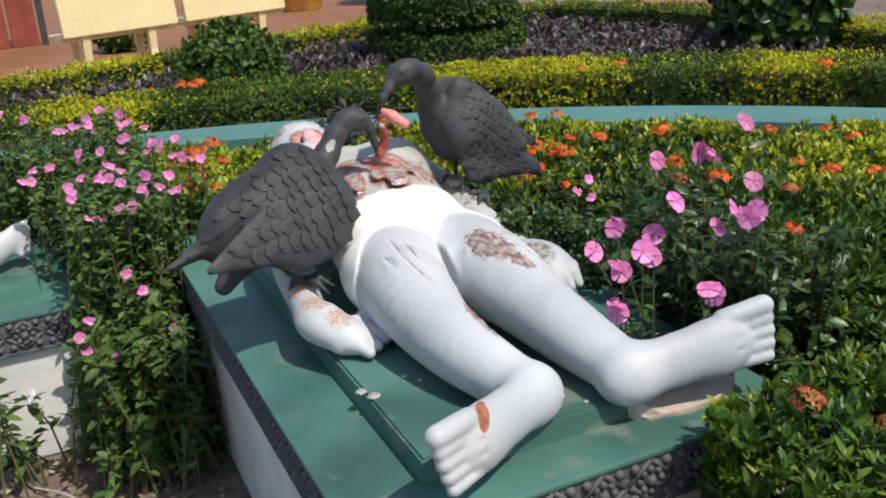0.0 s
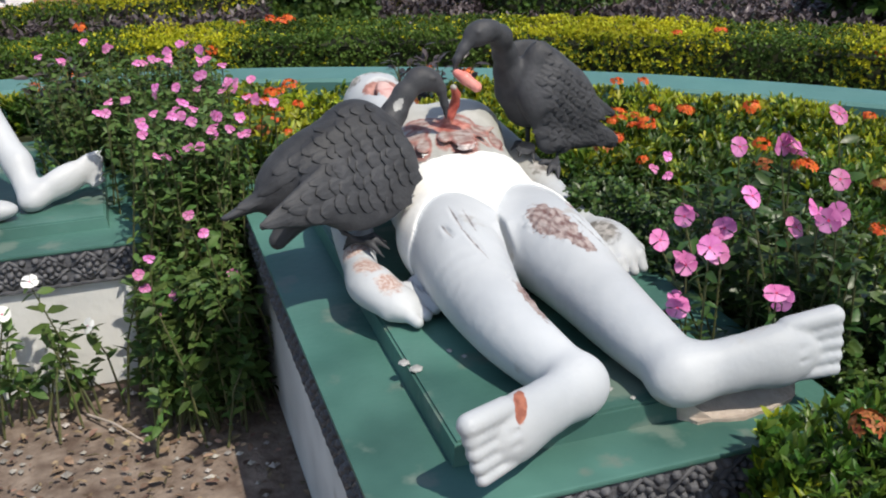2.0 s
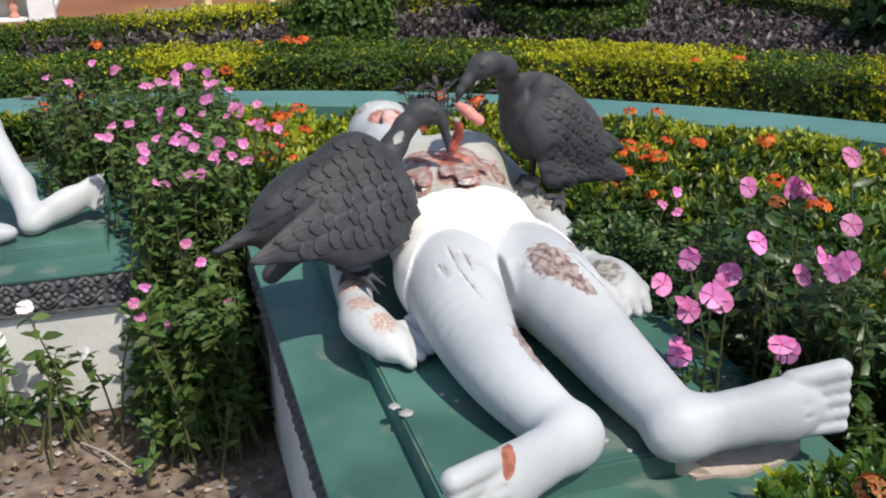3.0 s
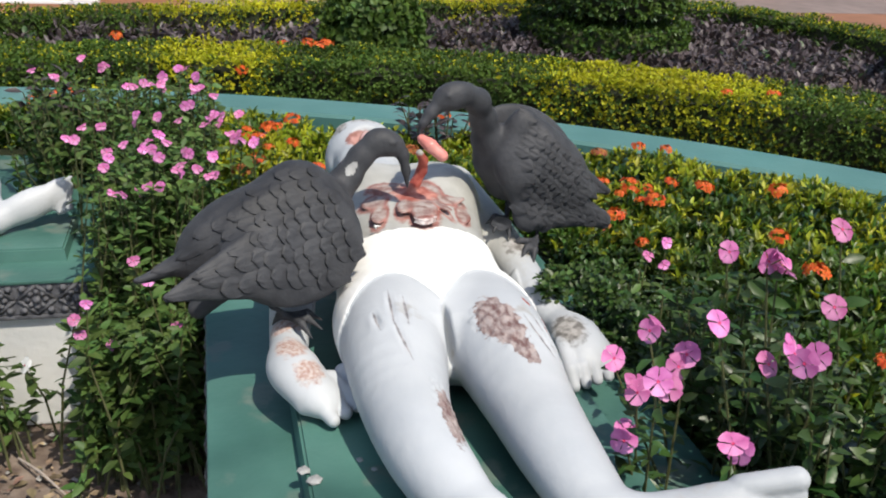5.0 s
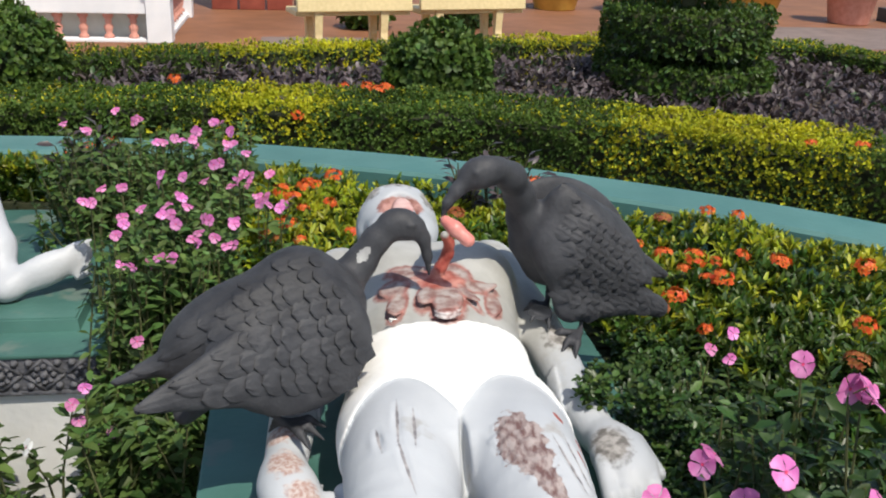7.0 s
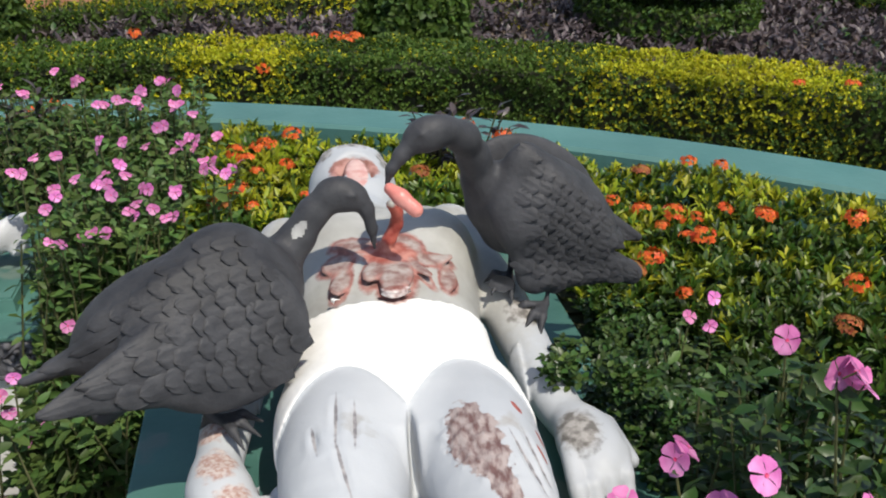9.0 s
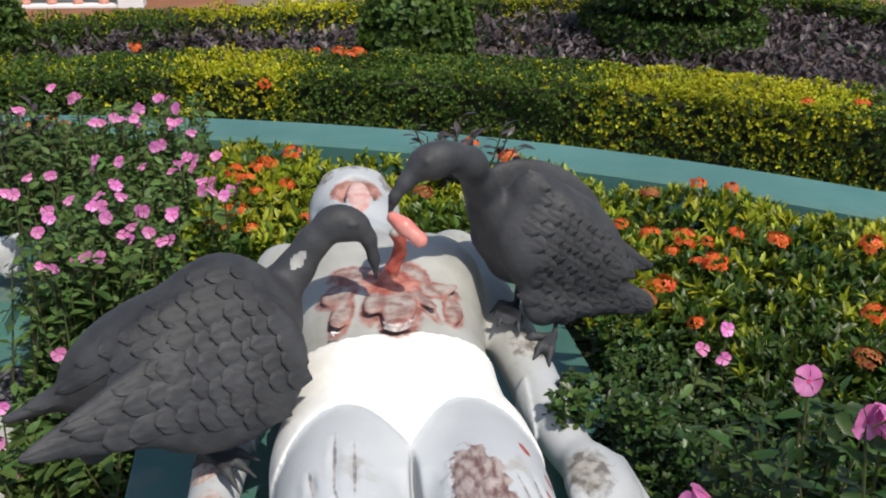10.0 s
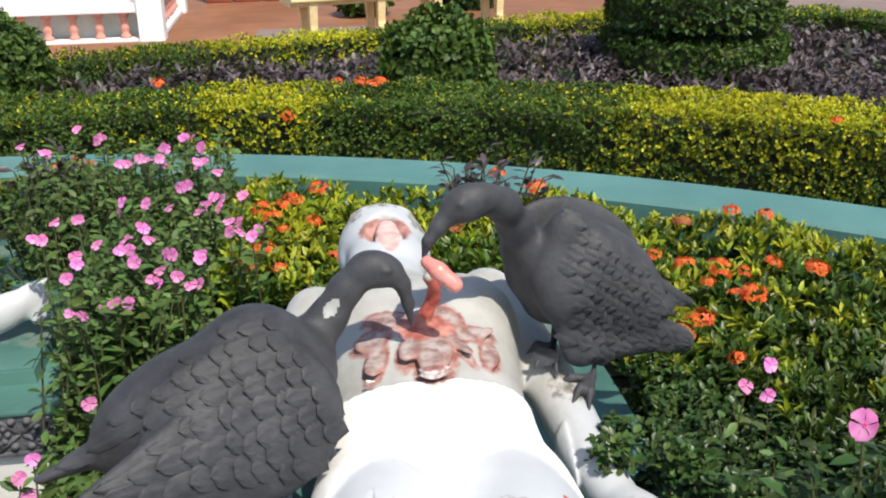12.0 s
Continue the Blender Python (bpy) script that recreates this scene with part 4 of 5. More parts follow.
def right_bird(c):
    ax = (0.30, 0.06, -0.20)
    c.add(c.egg((0.310, 0.410, 0.862), (0.145, 0.062, 0.088), ax), 0.03)
    c.add(c.egg((0.262, 0.408, 0.872), (0.068, 0.056, 0.088), ax), 0.03)
    # near wing: a shield with a low front corner, drawn out to a point; the far wing ends above it
    side = (-0.1, 1.0, -0.2)
    c.add(c.rod((0.250, 0.362, 0.972), (0.486, 0.424, 0.716), 0.032, 0.010, (side, 1.4)), 0.045)
    c.add(c.rod((0.266, 0.350, 0.885), (0.488, 0.420, 0.714), 0.078, 0.012, (side, 2.4)), 0.04)
    c.add(c.rod((0.244, 0.346, 0.850), (0.272, 0.346, 0.764), 0.036, 0.034, (side, 2.0)), 0.02)
    c.add(c.rod((0.278, 0.348, 0.762), (0.484, 0.418, 0.714), 0.034, 0.010, (side, 1.7)), 0.02)
    c.add(c.egg((0.300, 0.480, 0.875), (0.150, 0.024, 0.095), ax), 0.012)
    c.add(c.rod((0.34, 0.420, 0.87), (0.500, 0.448, 0.778), 0.040, 0.011, ((0, 1, 0.3), 1.5)), 0.012)
    c.cut(c.egg((0.474, 0.400, 0.758), (0.058, 0.060, 0.008), (0.86, 0.1, -0.34)), 0.008)
    # neck, head, bill
    c.chain([(0.232, 0.410, 0.838, 0.052), (0.200, 0.405, 0.880, 0.042), (0.178, 0.390, 0.930, 0.031), (0.158, 0.362, 0.985, 0.0255), (0.134, 0.328, 1.028, 0.0240), (0.102, 0.302, 1.050, 0.0245)], 0.022)
    c.add(c.egg((0.070, 0.288, 1.049), (0.042, 0.027, 0.030), (1, 0.1, 0.25)), 0.012)
    c.chain([(0.044, 0.284, 1.036, 0.0175), (0.024, 0.278, 1.018, 0.0125), (0.008, 0.273, 0.998, 0.0090), (-0.001, 0.270, 0.972, 0.0040)], 0.008)
    for s in (-1, 1):
        c.cut(c.egg((0.056, 0.288 + s * 0.030, 1.055), (0.013, 0.006, 0.010)), 0.003)
        c.add(c.egg((0.056, 0.288 + s * 0.024, 1.055), (0.008, 0.006, 0.006)), 0.002)
    c.chain([(0.310, 0.39, 0.775, 0.008), (0.308, 0.372, 0.735, 0.0050), (0.297, 0.346, 0.706, 0.0055)], 0.006)
    c.chain([(0.255, 0.44, 0.80, 0.010), (0.240, 0.400, 0.742, 0.0060)], 0.006)
    claws(c, (0.294, 0.342, 0.702), ((-0.070, -0.004, -0.004), (-0.055, -0.058, -0.012), (-0.026, -0.068, -0.020)))
    claws(c, (0.236, 0.396, 0.738), ((-0.046, 0.000, 0.000), (-0.044, -0.050, -0.004), (-0.006, -0.062, -0.018)))


# rows of feathers: start, length, half width, lift, lowest, highest, lean
LEFT_ROWS = [(-0.110 + 0.0235 * i, 0.036 + 0.0025 * i, 0.0130 + 0.0010 * i, 0.0082, -0.11 - 0.008 * i, 0.20, -0.045 * i) for i in range(2, 9)] + \
            [(0.095 + 0.034 * i, 0.066, 0.0185, 0.0080, -0.17, 0.16, -0.5) for i in range(3)] + \
            [(0.150, 0.120, 0.0140, 0.0075, -0.15, 0.11, -1.1), (0.200, 0.130, 0.0125, 0.0070, -0.13, 0.09, -1.4), (0.245, 0.130, 0.0115, 0.0062, -0.11, 0.06, -1.8)]
RIGHT_ROWS = [(-0.062 + 0.021 * i, 0.036, 0.0150, 0.0084, -0.18, 0.15, 0.0) for i in range(10)] + \
             [(0.140 + 0.028 * i, 0.055, 0.0150, 0.0078, -0.16, 0.13, -0.9) for i in range(4)] + [(0.215, 0.090, 0.0125, 0.0060, -0.12, 0.09, -1.6)]
sculpt_bird("charcoal grey painted ibis statue bending over the lying figure", (-0.62, -0.09, 0.62), (0.02, 0.34, 1.02), left_bird,
            ((-0.205, 0.115, 0.82), (-0.36, -0.12, -0.07), (0.1, -0.75, 0.62)), LEFT_ROWS, [(-0.136, 0.240, 0.922, 0.008), (-0.143, 0.238, 0.915, 0.010), (-0.150, 0.238, 0.906, 0.009), (-0.157, 0.237, 0.896, 0.007), (-0.163, 0.238, 0.888, 0.005)])
sculpt_bird("charcoal grey painted ibis statue with a long curved bill", (-0.03, 0.22, 0.65), (0.56, 0.54, 1.11), right_bird,
            ((0.250, 0.33, 0.90), (0.27, 0.09, -0.19), (-0.1, -0.9, 0.35)), RIGHT_ROWS, [])


# ---- plants ----
def area_noise(x, y, s, o=0.0):
    return np.array([noise.noise(Vector((a * s + o, b * s - o, o))) for a, b in zip(x, y)])


def shell_points(rng, parts):
    """Points and normals from (count, maker) pairs."""
    ps, ns = zip(*[mk(n) for n, mk in parts if n])
    p, n = np.concatenate(ps), np.concatenate(ns)
    return p, n / np.linalg.norm(n, axis=1, keepdims=True)


def curved_hedge(c, r1, r2, a1, a2, z, m, label, seed, dens=3000, leaf=0.0175, second=HEDGE_Y, share=(0.04, 0.04)):
    rng = np.random.default_rng(seed)
    t = thing("hedge", label, "hedge", group="clipped hedge sections")
    # dark solid block, painted as the shade behind the leaves
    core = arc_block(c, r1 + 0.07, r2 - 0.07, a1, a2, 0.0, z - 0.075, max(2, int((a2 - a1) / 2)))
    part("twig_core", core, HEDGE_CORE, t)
    arc = radians(a2 - a1)
    def top(n):
        a, r = np.radians(rng.uniform(a1 - 0.3, a2 + 0.3, n)), np.sqrt(rng.uniform(r1 ** 2, r2 ** 2, n))
        return np.stack([c[0] + r * np.cos(a), c[1] + r * np.sin(a), np.full(n, z)], 1), np.tile([0.0, 0, 1], (n, 1))
    def face(r, s):
        def mk(n):
            a, zz = np.radians(rng.uniform(a1 - 0.3, a2 + 0.3, n)), z * (1 - rng.random(n) ** 1.15)
            rr = r - s * 0.02 * (1 - zz / z) * 3
            return np.stack([c[0] + rr * np.cos(a), c[1] + rr * np.sin(a), zz], 1), np.stack([s * np.cos(a), s * np.sin(a), 0 * a + 0.2], 1)
        return mk
    p, n = shell_points(rng, [(int(arc * (r2 ** 2 - r1 ** 2) / 2 * dens), top), (int(arc * r1 * z * dens), face(r1, -1)), (int(arc * r2 * z * dens * 0.25), face(r2, 1))])
    wave = area_noise(p[:, 0] + p[:, 2], p[:, 1] - p[:, 2], 5.0) * 0.030 + area_noise(p[:, 0], p[:, 1] + p[:, 2], 14.0) * 0.022
    p = p + n * wave[:, None]
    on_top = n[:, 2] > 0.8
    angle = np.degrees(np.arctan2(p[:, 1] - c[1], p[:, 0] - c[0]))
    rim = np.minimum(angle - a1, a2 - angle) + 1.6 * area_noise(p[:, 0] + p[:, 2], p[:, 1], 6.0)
    # more gold on top: new growth, plus sunlit tops put into leaf colour
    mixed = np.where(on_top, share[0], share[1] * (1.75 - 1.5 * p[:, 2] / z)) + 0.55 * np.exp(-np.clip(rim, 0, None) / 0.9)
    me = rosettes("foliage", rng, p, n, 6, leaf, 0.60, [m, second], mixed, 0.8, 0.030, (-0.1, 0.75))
    part("foliage", me, None, t, kind="stuff")
    return t


SECTIONS = ((22, 40, 0), (40, 45.5, 1), (45.5, 53, 0), (53, 65.3, 1), (65.3, 82.3, 0), (82.3, 88, 1), (88, 122, 0))
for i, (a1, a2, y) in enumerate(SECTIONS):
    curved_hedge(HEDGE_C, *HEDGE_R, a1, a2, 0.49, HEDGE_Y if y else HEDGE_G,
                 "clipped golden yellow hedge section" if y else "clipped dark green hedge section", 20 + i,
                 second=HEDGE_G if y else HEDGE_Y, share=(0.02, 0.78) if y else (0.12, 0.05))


def straight_hedge(p, q, width, z, m, label, seed, leaf=0.023, dens=1400, share=(0.1, 0.1), second=HEDGE_Y):
    rng = np.random.default_rng(seed)
    p, q = np.array(p, float), np.array(q, float)
    L = np.linalg.norm(q - p)
    a = (q - p) / L
    s = np.array([a[1], -a[0]])           # towards the camera's side
    t = thing("hedge", label, "hedge", group="far hedge sections")
    bm = solid((0.0, -width / 2 + 0.03, 0), (L, width / 2 - 0.03, z - 0.04), 0.0)
    part("twig_core", bm, HEDGE_CORE, t, m=pose(p[0], p[1], 0, 0, 0, math.degrees(math.atan2(a[1], a[0]))))
    def top(n):
        u, w = rng.uniform(0, L, n), rng.uniform(-width / 2, width / 2, n)
        xy = p + a * u[:, None] + s * w[:, None]
        return np.c_[xy, np.full(n, z)], np.tile([0.0, 0, 1], (n, 1))
    def side(k):
        def mk(n):
            u, zz = rng.uniform(0, L, n), rng.uniform(0.02, z, n)
            xy = p + a * u[:, None] + s * (k * width / 2)
            return np.c_[xy, zz], np.tile([s[0] * k, s[1] * k, 0.2], (n, 1))
        return mk
    pts, nor = shell_points(rng, [(int(L * width * dens), top), (int(L * z * dens), side(1)), (int(L * z * dens * 0.3), side(-1))])
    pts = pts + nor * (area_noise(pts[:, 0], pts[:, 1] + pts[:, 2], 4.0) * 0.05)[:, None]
    # sunlit tops are put into the colour: a larger golden share up there
    part("foliage", rosettes("foliage", rng, pts, nor, 5, leaf, 0.55, [m, second], np.where(nor[:, 2] > 0.8, share[0], share[1]), 0.8, 0.04), None, t, kind="stuff")


FAR = ((-4.2, 4.9), (-2.1, 5.75), (-0.9, 6.12), (0.35, 6.45), (1.5, 6.72), (2.6, 6.95), (3.5, 7.0), (4.3, 6.6), (4.8, 5.6), (4.95, 4.4), (5.0, 2.9), (4.8, 1.4))
for i, (p, q) in enumerate(zip(FAR, FAR[1:])):
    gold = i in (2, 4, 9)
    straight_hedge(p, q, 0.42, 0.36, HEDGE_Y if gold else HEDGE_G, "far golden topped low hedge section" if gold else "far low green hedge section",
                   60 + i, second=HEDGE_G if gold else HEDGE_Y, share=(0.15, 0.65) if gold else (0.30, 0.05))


def ball_shrub(name, c, r, m, label, seed, leaf, count, second=None, share=0.0, squash=1.0, per=5):
    rng = np.random.default_rng(seed)
    t = thing(name, label, "shrub", pose(c[0], c[1], 0))
    part("trunk", mesh_of("trunk", *tube([(0, 0, 0), (0.02, 0.01, c[2] * 0.6), (0, 0, c[2])], [0.04, 0.035, 0.02])), STEM, t)
    u = unit(rng, count)
    lump = 1 + 0.14 * np.array([noise.noise(Vector(k) * 2.3 + Vector((seed, 0, 0))) for k in u]) + 0.10 * np.array([noise.noise(Vector(k) * 6 + Vector((seed, 3, 0))) for k in u])
    depth = 1 - 0.35 * rng.random(count) ** 2
    p = u * (r * lump * depth)[:, None] * [1, 1, squash] + [0, 0, c[2]]
    keep = p[:, 2] > 0.02
    part("crown", rosettes("crown", rng, p[keep], u[keep], per, leaf, 0.55, [m, second or m], share, 0.9, 0.03), None, t, kind="stuff")
    # added dark ball whose colour gives the crown its inner shade
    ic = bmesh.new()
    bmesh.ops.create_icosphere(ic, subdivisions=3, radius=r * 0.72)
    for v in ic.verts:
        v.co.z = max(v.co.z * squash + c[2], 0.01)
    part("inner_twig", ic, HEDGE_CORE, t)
    return t


ball_shrub("round_shrub", (0.66, 4.85, 0.36), 0.35, HEDGE_G, "rounded green leafy shrub behind the hedge", 5, 0.055, 1800, VINCA, 0.45, 1.0)
ball_shrub("round_shrub", (-2.20, 5.35, 0.36), 0.46, HEDGE_G, "rounded bright green shrub beside the balustrade", 6, 0.045, 2600, VINCA, 0.45, 0.85)
ball_shrub("broad_shrub", (4.62, 3.90, 0.42), 0.44, SMALL_LEAF, "dark broad leaved shrub behind the hedge", 8, 0.13, 700, HEDGE_G, 0.2, 1.0)
ball_shrub("broad_shrub", (0.55, 9.75, 0.25), 0.30, HEDGE_G, "small green bush behind the benches", 9, 0.07, 500, None, 0, 0.9)
ball_shrub("broad_shrub", (1.75, 10.1, 0.25), 0.34, SMALL_LEAF, "small dark bush behind the benches", 10, 0.07, 500, None, 0, 0.9)


def tier(parent, c, r, z1, z2, seed):
    rng = np.random.default_rng(seed)
    t = part("tier", lathe([(r - 0.05, z1 + 0.02), (r - 0.04, z2 - 0.04), (r * 0.3, z2 - 0.05)], 28), HEDGE_CORE, parent)
    def top(n):
        a, q = rng.uniform(0, 2 * np.pi, n), r * np.sqrt(rng.random(n))
        return np.stack([q * np.cos(a), q * np.sin(a), np.full(n, z2)], 1), np.tile([0.0, 0, 1], (n, 1))
    def side(n):
        a, z = rng.uniform(0, 2 * np.pi, n), rng.uniform(z1, z2, n)
        return np.stack([r * np.cos(a), r * np.sin(a), z], 1), np.stack([np.cos(a), np.sin(a), 0 * a + 0.1], 1)
    p, n = shell_points(rng, [(int(3.14 * r * r * 500), top), (int(6.28 * r * (z2 - z1) * 1000), side)])
    p = p + n * (area_noise(p[:, 0] + p[:, 2], p[:, 1], 6) * 0.03)[:, None]
    part("foliage", rosettes("foliage", rng, p, n, 5, 0.034, 0.5, [HEDGE_G, SMALL_LEAF], 0.35, 0.8, 0.04), None, t, kind="stuff")


topiary = thing("topiary", "tiered round clipped topiary with dark green leaves", "topiary", pose(2.56, 5.47, 0))
part("trunk", mesh_of("trunk", *tube([(0, 0, 0), (0, 0, 1.3)], [0.06, 0.05])), STEM, topiary)
tier(topiary, None, 0.64, 0.08, 0.42, 31)
tier(topiary, None, 0.60, 0.50, 0.80, 32)
tier(topiary, None, 0.40, 0.92, 1.25, 33)

# purple ground cover between the hedges
rng = np.random.default_rng(77)
px, py = rng.uniform(-3.2, 4.7, 9000), rng.uniform(1.5, 6.8, 9000)
hr = np.hypot(px - HEDGE_C[0], py - HEDGE_C[1])
fx, fy = np.array(FAR).T
limit = np.interp(px, fx[:7], fy[:7]) - 0.22
ok = (hr > 5.62) & (py < limit) & (np.hypot(px - 2.56, py - 5.47) > 0.6) & (np.hypot(px - 0.66, py - 4.85) > 0.3) & (px < 4.5)
px, py = px[ok], py[ok]
pz = 0.24 + 0.06 * area_noise(px, py, 2.0) + rng.uniform(-0.06, 0.04, len(px))
bed = thing("purple_groundcover", "dark purple leaved ground cover between the hedges", "ground cover", kind="stuff")
part("foliage", rosettes("foliage", rng, np.c_[px, py, pz], np.tile([0.0, 0, 1], (len(px), 1)), 7, 0.066, 0.42, [PURPLE, SMALL_LEAF], 0.06, 1.1, 0.06, (-0.1, 0.7)), None, bed, kind="stuff")


# ---- flower bed: ixora ----
def floret_head(seed, mats_):
    """A rounded head of small four petalled florets."""
    rng = np.random.default_rng(seed)
    pos, way, up = [], [], []
    for k in range(26):
        d = unit(rng, 1)[0]
        d[2] = abs(d[2]) * 0.8 + 0.15
        d /= np.linalg.norm(d)
        c = d * np.array([0.026, 0.026, 0.016]) * rng.uniform(0.85, 1.15)
        a = np.cross(d, [0.3, 0.5, 0.8])
        a /= np.linalg.norm(a)
        b = np.cross(d, a)
        for j in range(4):
            t = math.pi * j / 2
            pos.append(c)
            way.append(a * math.cos(t) + b * math.sin(t) + 0.15 * d)
            up.append(d)
    n = len(pos)
    return leaf_mesh("flower_head", np.array(pos), np.array(way), np.array(up), rng.uniform(0.008, 0.012, n), rng.uniform(0.005, 0.007, n), 0.1, None, mats_)


HEADS = [floret_head(s, [ORANGE]) for s in (1, 2)]
OLD_HEAD = floret_head(3, [ORANGE_OLD])


def bed_height(x, y):
    r = np.hypot(x - RING[0], y - RING[1])
    z = 0.595 + 0.050 * area_noise(x, y, 2.6, 3.0) + 0.030 * area_noise(x, y, 7.0, 1.0)
    z = z - 0.008 * np.clip((r - R_IN + 0.40) / 0.3, 0, 1)
    return z


def ixora_patch(label, lo, hi, dens, allowed, seed, tip, heads, old=()):
    rng = np.random.default_rng(seed)
    n = int((hi[0] - lo[0]) * (hi[1] - lo[1]) * dens)
    x, y = rng.uniform(lo[0], hi[0], n), rng.uniform(lo[1], hi[1], n)
    ok = allowed(x, y) & (np.hypot(x - RING[0], y - RING[1]) < R_IN - 0.05 + 0.06 * area_noise(x, y, 5.0, 4.0))
    x, y = x[ok], y[ok]
    z = bed_height(x, y)
    t = thing("ixora_bed", label, "flowering shrub")
    deep = rng.random(len(x)) ** 2.2 * 0.16
    nor = np.stack([-area_noise(x, y, 2.6, 3.0) * 0.2, -0.15 + 0 * x, 1 + 0 * x], 1) + 0.35 * unit(rng, len(x))
    nor /= np.linalg.norm(nor, axis=1, keepdims=True)
    share = np.clip(tip + 0.85 * np.clip(y - 0.75, -0.75, 0.4) + 1.5 * np.clip(x - 0.98, 0, 0.5) + 0.9 * area_noise(x, y, 2.2, 9.0) + 0.5 * area_noise(x, y, 6.0, 2.0), 0.03, 0.96) * (deep < 0.05)
    part("foliage", rosettes("foliage", rng, np.c_[x, y, z - deep], nor, 9, 0.033, 0.31, [IXORA, IXORA_TIP], share, 0.60, 0.02, (0.35, 1.2)), None, t, kind="stuff")
    # edge shoots down the sides, so that the patch has a flank
    k = 1500
    ex, ey = rng.uniform(lo[0], hi[0], k * 6), rng.uniform(lo[1], hi[1], k * 6)
    rim = allowed(ex, ey) & ~(allowed(ex - 0.07, ey) & allowed(ex, ey - 0.07)) & (np.hypot(ex - RING[0], ey - RING[1]) < R_IN - 0.07)
    ex, ey = ex[rim], ey[rim]
    ez = bed_height(ex, ey) * (1 - 0.8 * rng.random(len(ex)) ** 1.5)
    if len(ex):
        part("flank_foliage", rosettes("flank_foliage", rng, np.c_[ex, ey, ez], np.tile([-0.3, -0.4, 0.8], (len(ex), 1)), 8, 0.030, 0.36, [IXORA, IXORA_TIP], 0.1, 0.6, 0.03, (0.5, 1.4)), None, t, kind="stuff")
    step = 0.06
    gx, gy = np.meshgrid(np.arange(lo[0], hi[0], step), np.arange(lo[1], hi[1], step))
    gx, gy = gx.ravel(), gy.ravel()
    keep = allowed(gx, gy) & (np.hypot(gx - RING[0], gy - RING[1]) < R_IN - 0.12)
    gz = bed_height(gx[keep], gy[keep]) - 0.13
    # added dark columns under the leaves, coloured as inner shade
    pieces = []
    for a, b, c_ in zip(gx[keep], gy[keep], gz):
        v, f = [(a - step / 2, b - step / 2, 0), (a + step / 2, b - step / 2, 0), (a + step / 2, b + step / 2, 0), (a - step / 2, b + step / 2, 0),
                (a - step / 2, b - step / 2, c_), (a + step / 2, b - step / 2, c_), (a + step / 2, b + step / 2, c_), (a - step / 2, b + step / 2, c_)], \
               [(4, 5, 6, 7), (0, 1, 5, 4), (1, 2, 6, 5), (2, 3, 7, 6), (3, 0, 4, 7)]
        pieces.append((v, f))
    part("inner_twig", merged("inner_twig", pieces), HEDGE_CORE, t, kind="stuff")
    for i, (hx, hy) in enumerate(heads):
        m = pose(hx, hy, float(bed_height(np.array([hx]), np.array([hy]))[0]) + 0.035 + 0.01 * math.sin(i * 2.1), 12 * math.sin(i), 12 * math.cos(i * 1.7) - 8, 40 * i) @ Matrix.Scale(0.88 + 0.25 * math.sin(i * 3.7), 4)
        part("flower_head", HEADS[i % 2], None, t, m=m)
    for i, (hx, hy) in enumerate(old):
        part("flower_head", OLD_HEAD, None, t, "faded rusty flower head", m=pose(hx, hy, 0.635, 10, -8, 50 * i))
    return t


ixora_patch("ixora bushes with orange flower heads beside the plinth", (0.44, -1.25), (2.35, 1.95), 2900,
            lambda x, y: (x > 0.47) & ((y > 0.55) | (x > 0.64 + 0.05 * np.sin(y * 7)) | (y < -0.62)) & (y < 1.5 + x), 3, 0.38,
            ((0.96, 1.27), (1.02, 1.19), (0.79, 0.94), (0.72, 0.85), (0.77, 0.73), (0.92, 0.94), (0.75, 0.76), (0.62, 0.65), (0.65, 0.53), (1.20, 0.81), (0.66, 1.04), (0.73, 1.02),
             (1.02, 0.50), (1.26, 0.24), (1.35, 0.20), (1.31, 0.15), (1.37, 0.06), (1.65, 0.40), (1.63, 0.50), (0.91, 0.17), (0.84, 0.92), (1.0, 0.88), (1.50, 0.62), (0.82, -0.20)),
            ((0.56, 0.60), (0.88, 0.30), (0.70, -0.72), (1.05, 0.05), (0.80, 1.22)))
ixora_patch("yellow green ixora behind the head of the statue", (-0.46, 1.08), (0.62, 2.15), 2500,
            lambda x, y: (y > 1.10) & (x > -0.45), 4, 0.68,
            ((-0.22, 1.63), (-0.24, 1.48), (-0.30, 1.56), (-0.24, 1.36), (-0.14, 1.70), (-0.16, 1.43), (-0.11, 1.14), (-0.29, 1.19), (-0.25, 1.13), (0.48, 1.52), (-0.20, 1.55), (-0.27, 1.45), (0.42, 1.80)),
            ((-0.33, 1.13), (-0.02, 1.16), (0.2, 1.3)))
ixora_patch("ixora bushes at the foot corner of the plinth", (0.15, -1.30), (0.56, -0.60), 2600,
            lambda x, y: (y < -0.655) & (x > 0.17 + 0.10 * np.sin(y * 9)), 6, 0.02, (), ((0.28, -0.80), (0.33, -0.93), (0.25, -1.05)))
ixora_patch("ixora bushes behind the neighbouring plinth", (-1.75, 1.90), (-0.62, 2.15), 2500,
            lambda x, y: (y > 2.0) | (x > -0.70), 7, 0.15, ((-0.96, 2.04), (-0.90, 2.08), (-1.02, 2.06), (-0.86, 2.06)), ())


